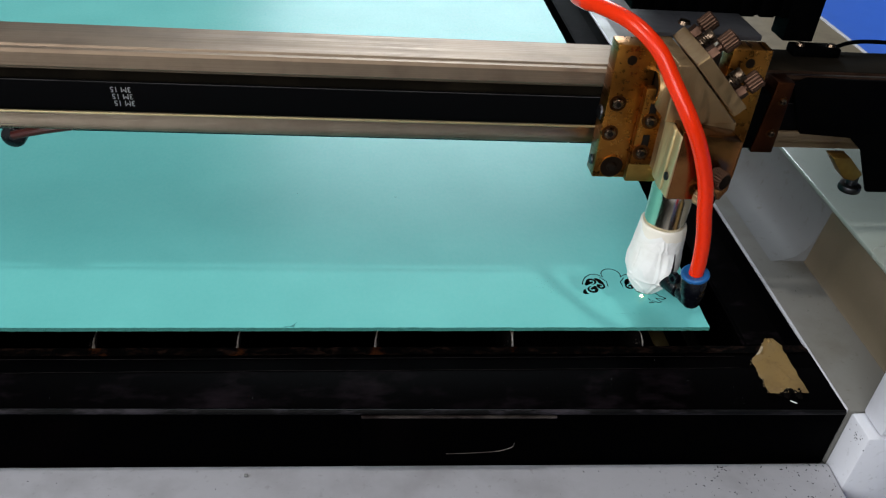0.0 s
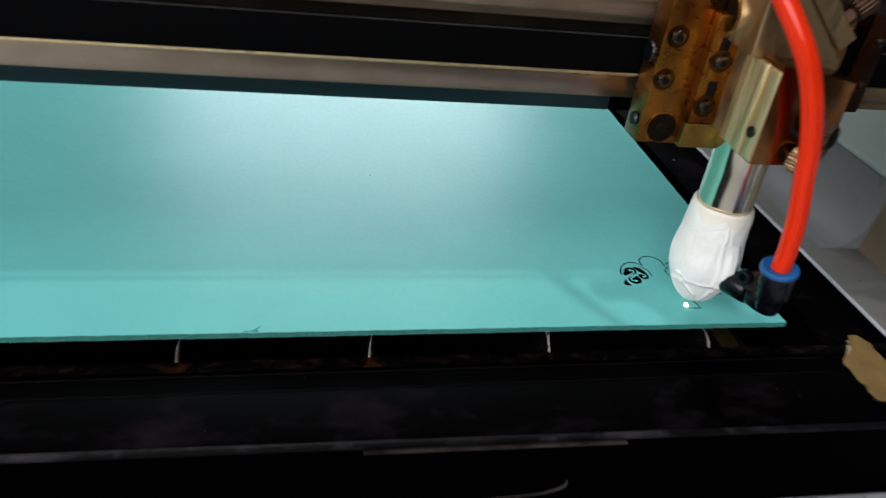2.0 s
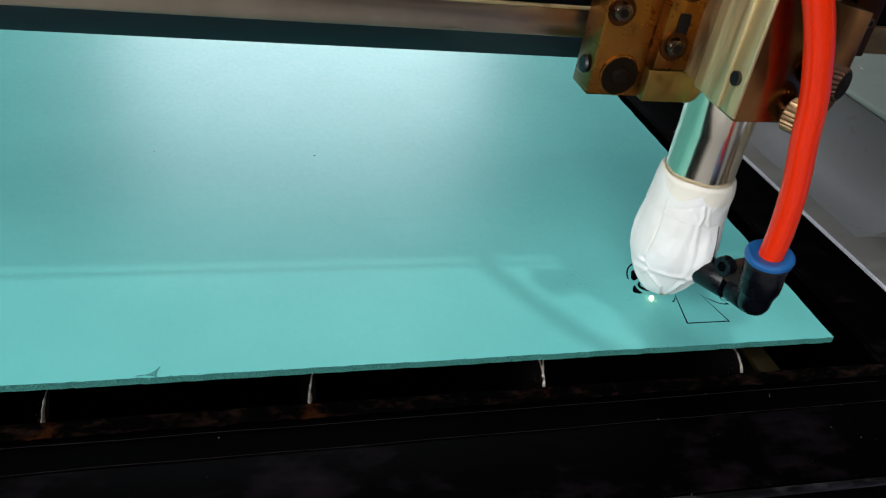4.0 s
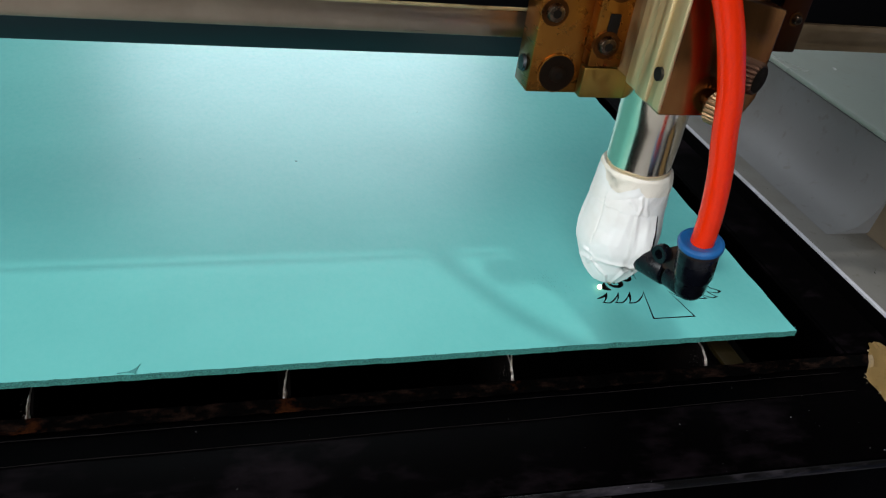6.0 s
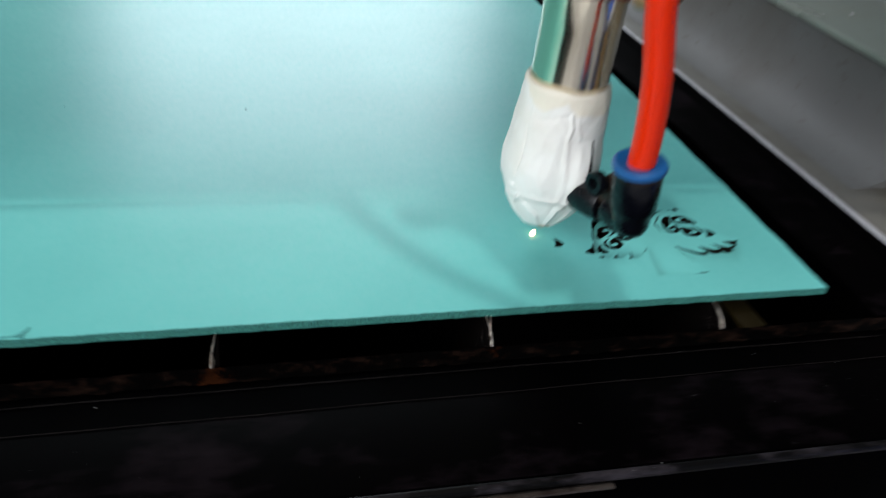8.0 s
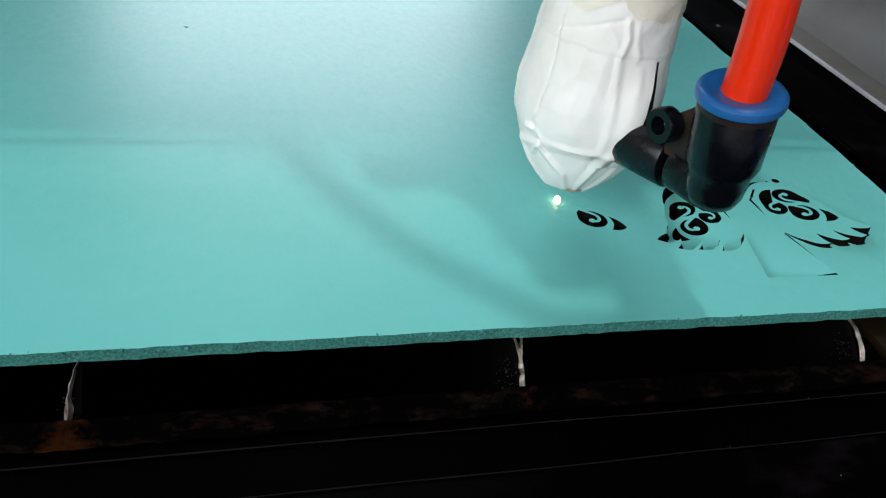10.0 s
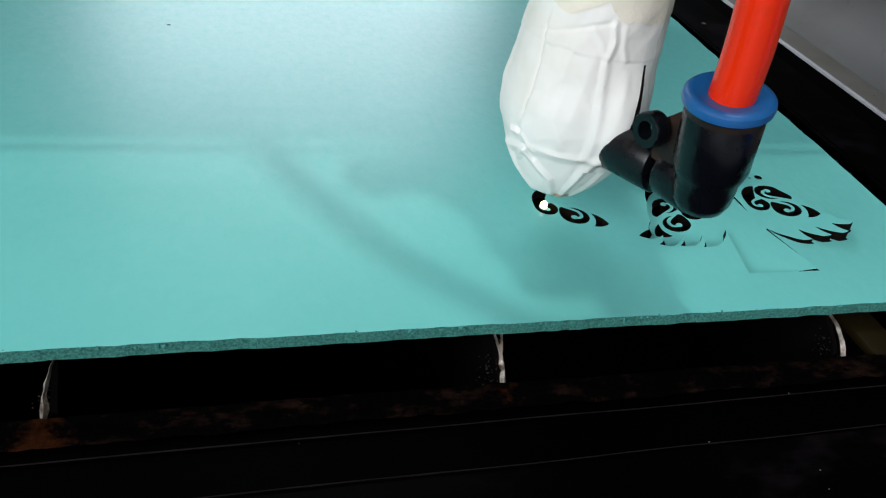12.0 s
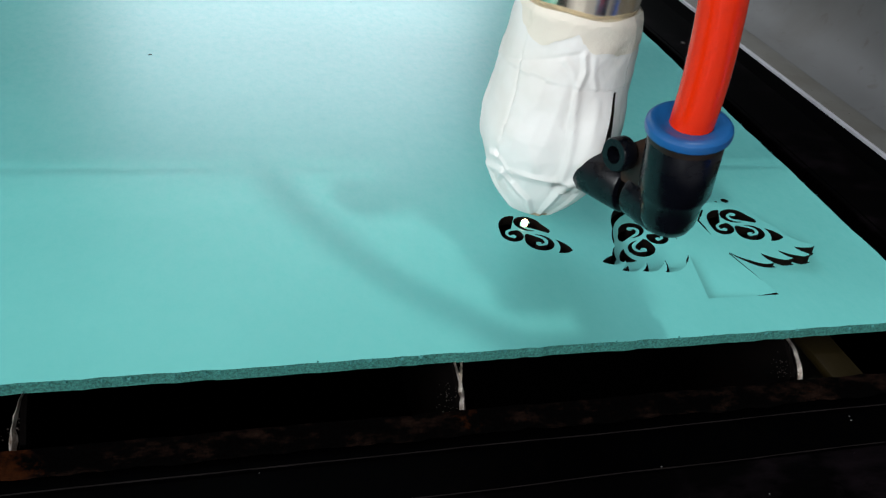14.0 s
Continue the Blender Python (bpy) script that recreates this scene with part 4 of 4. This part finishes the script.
bm = bmesh.new()
box(bm, 0.0, 0.0300, -0.0110, 0.0200, 0.0, 0.0060, 0.0005)
part("mirror_mount", slanted(bm), BLOCK, laser, "slanted square mirror mount plate", 15)
for x, y, h in ((0.0035, 0.0160, 0.0165), (0.0040, -0.0040, 0.0175), (0.0255, -0.0050, 0.0165)):
    bm = bmesh.new()
    rod(bm, (x, y, 0.0055), (x, y, h - 0.004), 0.0016, seg=16)
    rod(bm, (x, y, 0.0059), (x, y, 0.0096), 0.0031, seg=6)
    knob = part("adjuster", slanted(bm), DARK_BRONZE, laser, "dark bronze mirror adjuster")
    bm = bmesh.new()
    lathe(bm, [(0.0030, h - 0.006), (0.0036, h - 0.0055), (0.0036, h), (0.0029, h + 0.0006)], 60, lambda a, z: 1 + 0.05 * math.cos(20 * a), x, y)
    part("knurled_knob", slanted(bm), DARK_BRONZE, knob)
for x, y in ((0.0040, 0.0070), (0.0190, -0.0050)):
    bm = bmesh.new()
    pts = [Vector((x + 0.0026 * math.cos(a), y + 0.0026 * math.sin(a), 0.0064 + 0.0036 * a / (8 * math.pi))) for a in (k * math.pi / 7 for k in range(56))]
    pipe(bm, pts, 0.0005, 8)
    part("spring", slanted(bm), SCREW, laser, "dull coil spring")
    bm = bmesh.new()
    rod(bm, (x, y, 0.0055), (x, y, 0.0100), 0.0017, seg=16)
    rod(bm, (x, y, 0.0098), (x, y, 0.0126), 0.0030, seg=24, bevel=0.0004)
    part("spring_bolt", slanted(bm), SCREW, laser, "dull steel spring bolt")

for x, z, m in ((0.0013, 0.0722, KNURL), (0.0050, 0.0815, DARK_BRONZE)):
    bm = bmesh.new()
    lathe(bm, [(0.0034, 0.0), (0.0038, 0.0004), (0.0038, 0.0056), (0.0034, 0.0062)], 72, lambda a, z_: 1 + 0.05 * math.cos(24 * a))
    bm.transform(pose(x, -0.0225, z, 90, 0, 28))
    knob = part("thumb_screw", bm, m, laser, "knurled thumb screw")
    bm = bmesh.new()
    rod(bm, (x, -0.0205, z), (x, -0.0232, z), 0.0016, seg=16)
    part("stem", bm, SCREW, knob)
    bm = bmesh.new()
    rod(bm, (0, 0, 0.0058), (0, 0, 0.00640), 0.0031, seg=24)
    bm.transform(pose(x, -0.0225, z, 90, 0, 28))
    part("knob_face", bm, DARK_BORE, knob, "dark end face")

bm = bmesh.new()
prism(bm, [(0.0360, 0.0745), (0.0462, 0.0745), (0.0462, 0.1080), (0.0385, 0.1080)], "y", 0.0100, 0.0200, 0.0006)
clamp = part("belt_clamp", bm, CLAMP, laser, "dark stained belt clamp")
screw(0.0430, 0.0995, 0.0100, 0.0015, clamp)
screw(0.0425, 0.0843, 0.0100, 0.0015, clamp)
bm = bmesh.new()
box(bm, 0.0313, 0.0382, 0.0110, 0.0195, 0.0760, 0.1020, 0.0006)
part("clamp_arm", bm, BLACK_MATT, laser, "black arm between plate and clamp")
bm = bmesh.new()
box(bm, -0.0240, 0.0300, 0.0190, 0.0455, 0.1220, 0.1245, 0.0006)
part("top_plate", bm, DARK_PLATE, laser, "dark grey top plate")
bm = bmesh.new()
rod(bm, (-0.0005, 0.0300, 0.1244), (-0.0005, 0.0300, 0.1258), 0.0028, 0.0022, 20)
part("plate_screw", bm, SCREW, laser, "dull screw")
bm = bmesh.new()
for i in range(9):
    box(bm, -0.010 + 0.010 * i, -0.0015 + 0.010 * i, 0.0652, 0.0930, 0.1158, 0.1660, 0.0015)
box(bm, 0.0645, 0.0800, 0.064, 0.078, 0.1055, 0.150, 0.001)
box(bm, -0.012, 0.0800, 0.066, 0.092, 0.1165, 0.165, 0.001)
part("cable_chain", bm, BLACK_MATT, laser, "black plastic cable chain")

# lens tube, paper wrap, air fitting and hose
bm = bmesh.new()
lathe(bm, [(0.0093, 0.036), (0.0093, 0.0575), (0.0094, 0.0578), (0.0094, 0.0720)], 64, None, 0.0013, 0.001)
part("lens_tube", bm, STEEL, laser, "polished steel lens tube")


wrap = [(0.0040, 0.0044), (0.0062, 0.0058), (0.0090, 0.0096), (0.0110, 0.0136), (0.0123, 0.0180), (0.0127, 0.0225), (0.0124, 0.0262), (0.0119, 0.0300), (0.0113, 0.0342), (0.0110, 0.0370), (0.0108, 0.0400), (0.0104, 0.0432)]


CREASES = [  # height as a share of the radius, half width in mm, then degrees and mm up along the crease
    (0.040, 0.9, (-101, 38.3), (-98, 35.8), (-101, 32.7), (-100, 29.1), (-98.3, 25.4), (-97.6, 21.3), (-98, 17.1)),
    (0.036, 1.2, (-172, 13.5), (-152, 14.6), (-137, 15.6), (-121, 15.9), (-107, 15.9), (-91, 16.8), (-78, 16.4), (-55, 15.5)),
    (0.055, 1.1, (-147, 14.0), (-135.5, 12.0), (-122.5, 10.1), (-116, 6.5)),
    (0.065, 1.3, (-92, 15.9), (-95, 12.9), (-98.7, 8.8), (-100, 5.5)),
    (0.050, 0.8, (-165, 17.1), (-152, 17.3), (-145.6, 15.7), (-159, 12.3)),
    (-0.030, 0.7, (-158, 18.5), (-149, 16.2), (-141, 13.6)),
    (0.018, 2.4, (-135, 31.0), (-137, 27.0), (-140, 21.0)),
    (0.020, 2.2, (-112, 32.0), (-113, 28.0), (-117, 23.0)),
    (0.014, 1.6, (-125, 27.0), (-128, 22.0), (-121, 18.0)),
    (-0.014, 0.5, (-176, 33.0), (-169, 34.0), (-146, 35.4), (-129, 36.7), (-115, 37.7), (-103, 38.5)),
    (-0.026, 0.4, (-156, 35.3), (-152, 29.9), (-151.5, 26.1), (-153.8, 20.6)),
    (0.020, 0.8, (-116, 37.0), (-108, 35.5), (-103, 33.6)),
    (0.022, 0.9, (-92, 37.5), (-90, 35.0), (-86, 33.2)),
    (0.024, 1.0, (-83, 30.5), (-86, 26.0), (-90, 21.0)),
    (0.050, 1.2, (-70, 15.0), (-74, 10.5), (-80, 5.5)), (0.050, 1.2, (-178, 13.5), (-168, 9.5), (-150, 5.5)),
    (0.050, 1.3, (-30, 16), (-38, 10), (-45, 5)), (0.050, 1.3, (20, 18), (12, 11), (5, 5)), (0.050, 1.3, (75, 16), (68, 10), (60, 5)), (0.050, 1.3, (130, 17), (122, 10), (115, 5)),
    (0.030, 1.2, (-20, 37), (-15, 28), (-22, 19)), (0.030, 1.4, (40, 36), (48, 27), (42, 19)), (0.030, 1.3, (110, 36), (104, 26), (112, 18)), (0.028, 1.2, (165, 36), (160, 27), (168, 18)),
]


def flap_edge(z):
    """Degrees at which the outer sheet of paper ends, at the height z in mm."""
    return float(np.interp(z, (14, 16.4, 20, 24, 26.7, 30, 32.5), (-78, -80, -80.5, -78.5, -75, -70, -66)))


def crease_at(deg, z, line):
    """How near the point lies to a crease, 1 on it and 0 past its half width."""
    height, width, *knots = line
    best = 9.0
    for (a0, z0), (a1, z1) in zip(knots, knots[1:]):
        if min(z0, z1) - 3 > z or max(z0, z1) + 3 < z:
            continue
        px, py = ((deg - a0 + 180) % 360 - 180) * 0.2, z - z0
        ux, uy = (a1 - a0) * 0.2, z1 - z0
        k = min(1.0, max(0.0, (px * ux + py * uy) / (ux * ux + uy * uy)))
        best = min(best, math.hypot(px - k * ux, py - k * uy))
    q = max(0.0, 1 - best / width)
    return height * q * q * (2 - q) if width > 1.5 else height * q


def folds(a, z):
    """How far the paper stands out at an angle and height, as a share of the radius."""
    deg, h = (math.degrees(a) + 180) % 360 - 180, 1000 * z
    p = Vector((math.cos(a), math.sin(a), 90 * z))
    k = 1 + 0.035 * noise.noise(1.3 * p) + 0.014 * noise.noise(3.4 * p) + 0.005 * noise.noise(9.0 * p)
    k += sum(crease_at(deg, h, line) for line in CREASES)
    seam = float(np.interp(h, (12, 20.6, 26.1, 29.9, 35.3), (-156, -153.8, -151.5, -151.9, -156)))
    if 16 < h and seam < deg < -50:
        k += 0.016
    if h > 33.0 + 0.4 * math.sin(2 * a):
        k += 0.014
    return k


wrap_curve = [(0.965 * q.x, q.z) for q in smooth_path([(r, 0, z) for r, z in wrap], 14)]
bm = bmesh.new()
lathe(bm, wrap_curve, 300, folds, 0.0010, 0.0008)
part("nozzle_wrap", bm, PAPER, laser, "crumpled white paper tape round the nozzle", 40)
bm = bmesh.new()
seg, rows_b = 144, []
for j in range(9):
    ring = []
    for i in range(seg):
        a = 2 * math.pi * i / seg
        low = 0.001 * float(np.interp((math.degrees(a) + 180) % 360 - 180, (-180, -172, -164, -150, -138, -124, -114, -109, -105, -95, -60, 0, 90, 180), (42.9, 42.6, 40.4, 38.7, 38.4, 39.8, 41.2, 41.6, 40.0, 38.8, 38.2, 39.5, 41.0, 42.9))) + 0.0005 * noise.noise((3 * math.cos(a), 3 * math.sin(a), 1)) + 0.0003 * noise.noise((11 * math.cos(a), 11 * math.sin(a), 2))
        z = low + (0.0438 + 0.0002 * math.sin(5 * a) - low) * j / 8
        r = float(np.interp(z, [q[1] for q in wrap_curve], [q[0] for q in wrap_curve])) * folds(a, min(z, 0.0430)) + 0.00022 - 0.0005 * max(0.0, (z - 0.0430) / 0.0008)
        ring.append(bm.verts.new((0.0010 + r * math.cos(a), 0.0008 + r * math.sin(a), z)))
    rows_b.append(ring)
for p, q in zip(rows_b, rows_b[1:]):
    for i in range(seg):
        bm.faces.new((p[i], p[(i + 1) % seg], q[(i + 1) % seg], q[i]))
bmesh.ops.solidify(bm, geom=bm.faces[:], thickness=-0.0001)
part("tape_band", bm, TAPE_BEIGE, laser, "torn beige masking tape band", 25)


def on_wrap(z0, z1, edges, lift):
    """A strip lying on the paper from z0 up to z1; edges(v) gives its two angles in degrees."""
    bm, rows_w = bmesh.new(), []
    for i in range(33):
        v = i / 32
        z = z0 + (z1 - z0) * v
        r = float(np.interp(z, [q[1] for q in wrap_curve], [q[0] for q in wrap_curve]))
        lo, hi = edges(v)
        row = []
        for k in range(17):
            a = radians(lo + (hi - lo) * k / 16) % (2 * math.pi)
            q = r * folds(a, z) + lift(k / 16, v)
            row.append(bm.verts.new((0.0010 + q * math.cos(a), 0.0008 + q * math.sin(a), z)))
        rows_w.append(row)
    for p, q in zip(rows_w, rows_w[1:]):
        for k in range(16):
            bm.faces.new((p[k], p[k + 1], q[k + 1], q[k]))
    return bm


# dark strip laid on the wrap along the loose flap's edge
part("dark_gap", on_wrap(0.0160, 0.0322, lambda v: (flap_edge(16 + 16.2 * v) - 4, flap_edge(16 + 16.2 * v) + 26 - 23 * v), lambda u, v: 0.0002), DARK_BORE, laser, "dark gap in the paper")
flap = on_wrap(0.0140, 0.0326, lambda v: (-104, flap_edge(14 + 18.6 * v)), lambda u, v: 0.00012 + 0.0021 * u * u * (3 - 2 * u) * min(1.0, 2.0 * v + 0.55, 2.4 * (1 - v)))
bmesh.ops.solidify(flap, geom=flap.faces[:], thickness=-0.00012)
part("loose_flap", flap, PAPER, laser, "loose flap of the paper", 40)

part("scorch_mark", on_wrap(0.0047, 0.0064, lambda v: (-118 + 8 * v, -82 - 6 * v), lambda u, v: 0.00015), SCORCH, laser, "brown scorch mark at the tip")

lean = Matrix.Translation((0.0102, -0.0280, 0.0172)) @ Vector((-0.0032, -0.0016, 0.0200)).to_track_quat("Z", "Y").to_matrix().to_4x4()


def leaning(bm):
    bm.transform(lean)
    return bm


bm = bmesh.new()
lathe(bm, [(0.0008, 0.0014), (0.0024, 0.0016), (0.0036, 0.0024), (0.0042, 0.0038), (0.0044, 0.0058), (0.0045, 0.0074), (0.0050, 0.0086), (0.0053, 0.0096), (0.0054, 0.0173), (0.0052, 0.0180), (0.0052, 0.0189)], 48)
elbow = part("elbow_fitting", leaning(bm), PLASTIC, laser, "black plastic elbow fitting")
bm = bmesh.new()
rod(bm, (0.0036, -0.0080, 0.0188), (0.0078, -0.0195, 0.0203), 0.0044, bevel=0.0004)
part("elbow_arm", bm, PLASTIC, elbow, "short black arm into the nozzle")
bm = bmesh.new()
rod(bm, (0.0078, -0.0195, 0.0205), (0.0082, -0.0210, 0.0206), 0.0033)
part("seal_ring", bm, BLACK_MATT, elbow, "black seal ring")
bm = bmesh.new()
rod(bm, (0.0082, -0.0210, 0.0206), (0.0098, -0.0270, 0.0210), 0.0041, bevel=0.0003)
part("elbow_neck", bm, PLASTIC, elbow)
bm = bmesh.new()
lathe(bm, [(0.0014, -0.0013), (0.0025, -0.0013), (0.0027, -0.0010), (0.0027, 0.0010), (0.0025, 0.0013), (0.0014, 0.0013), (0.0014, -0.0013)], 28, caps=False)
bm.transform(pose(0.0032, -0.0205, 0.0272) @ pose(0, 0, 0, 0, 0, 16.5) @ pose(0, 0, 0, 0, 90, 0))
part("mounting_eye", bm, PLASTIC, elbow, "black mounting eye")
bm = bmesh.new()
prism(bm, [(-0.0045, 0.0225), (0.0040, 0.0225), (0.0040, 0.0350), (-0.0010, 0.0318), (-0.0040, 0.0290)], "x", -0.0009, 0.0009)
bm.transform(pose(0.0068, -0.0240, 0, 0, 0, 196.5))
part("web", bm, BROWN_WEB, elbow, "brown-stained web")
bm = bmesh.new()
lathe(bm, [(0.0050, 0.0177), (0.00535, 0.0178), (0.00535, 0.0187), (0.0050, 0.0188)], 48)
part("dirt_ring", leaning(bm), BROWN_WEB, elbow, "brown dirty ring under the collar")
bm = bmesh.new()
lathe(bm, [(0.0034, 0.0189), (0.0054, 0.0189), (0.0060, 0.0192), (0.0061, 0.0197), (0.0060, 0.0203), (0.0057, 0.0206), (0.0052, 0.0208), (0.0045, 0.0207), (0.0034, 0.0203)], 48)
part("collar", leaning(bm), BLUE_PLASTIC, elbow, "blue plastic release collar")
bm = bmesh.new()
pipe(bm, smooth_path([(0.0075, -0.0294, 0.0345), (0.0068, -0.0299, 0.0450), (0.0050, -0.0301, 0.0570), (0.0024, -0.0300, 0.0680), (-0.0005, -0.0300, 0.0806), (-0.0065, -0.0298, 0.0960), (-0.0130, -0.0278, 0.1080), (-0.0207, -0.0195, 0.1210), (-0.0254, -0.0144, 0.1287), (-0.0311, -0.0074, 0.1338), (-0.0367, 0.0017, 0.1360), (-0.0434, 0.0147, 0.1357), (-0.0466, 0.0241, 0.1339), (-0.0450, 0.0430, 0.1310), (-0.0280, 0.0640, 0.1320)]), 0.0031, 24)
part("air_hose", bm, HOSE_RED, laser, "glossy red air hose")
bm = bmesh.new()
bmesh.ops.create_icosphere(bm, subdivisions=2, radius=0.00062, matrix=Matrix.Translation((0, 0, 0.0004)) @ Matrix.Diagonal((1, 1, 1.4, 1)))
part("spark", bm, SPARK, laser, "bright glowing cutting spot")


# ---- what moves ----
SPOTS = [
    (0, -0.0264, 0.0220), (0.3, -0.0255, 0.0200), (0.5, -0.0289, 0.0204), (0.7, -0.0314, 0.0224), (1.0, -0.0318, 0.0218), (1.2, -0.0298, 0.0196),
    (1.35, -0.0330, 0.0110), (1.5, -0.0307, 0.0112), (1.8, -0.0319, 0.0112), (2.0, -0.0356, 0.0107), (2.2, -0.0409, 0.0107), (2.5, -0.0444, 0.0114),
    (3.0, -0.0426, 0.0185), (3.2, -0.0440, 0.0200), (5.5, -0.0552, 0.0217), (6.0, -0.0554, 0.0252), (6.3, -0.0550, 0.0262), (6.5, -0.0530, 0.0300), (6.7, -0.0640, 0.0265), (7.0, -0.0669, 0.0264),
    (7.3, -0.0674, 0.0262), (7.5, -0.0688, 0.0258), (7.7, -0.0708, 0.0252), (8.0, -0.0716, 0.0299), (8.2, -0.0711, 0.0298), (10.3, -0.0755, 0.0344),
    (10.5, -0.0743, 0.0352), (11.0, -0.0757, 0.0321), (11.5, -0.0726, 0.0298), (12.0, -0.0753, 0.0302), (12.5, -0.0719, 0.0347), (13.0, -0.0688, 0.0315),
    (13.5, -0.0702, 0.0320), (14.0, -0.0714, 0.0330),
]


def motions():
    walk(laser, [(t, pose(x, y, 0)) for t, x, y in SPOTS])
    walk(gantry, [(t, pose(0, y, 0)) for t, x, y in SPOTS])
    walk(belt, [(t, pose(x, 0, 0)) for t, x, y in SPOTS])
    home, sunk = pose(MID / 1000, 0.025, 0), pose(-0.0330, 0.0250, -0.0027, 0, -7.4, 0) @ pose(MID / 1000 + 0.0338, 0, 0.0024)
    walk(figure, [(0, home), (6.33, home), (6.4, sunk), (14, sunk)])
    for when, chip in chips:
        fallen = pose(0, 0, -0.0965)
        walk(chip, [(0, pose(0, 0, 0)), (when, pose(0, 0, 0)), (when + 0.1, fallen), (14, fallen)])
    for when, strip in strips:
        fallen = pose(0, 0, -0.0975)
        walk(strip, [(0, pose(0, 0, 0)), (when, pose(0, 0, 0)), (when + 0.1, fallen), (14, fallen)])


motions()
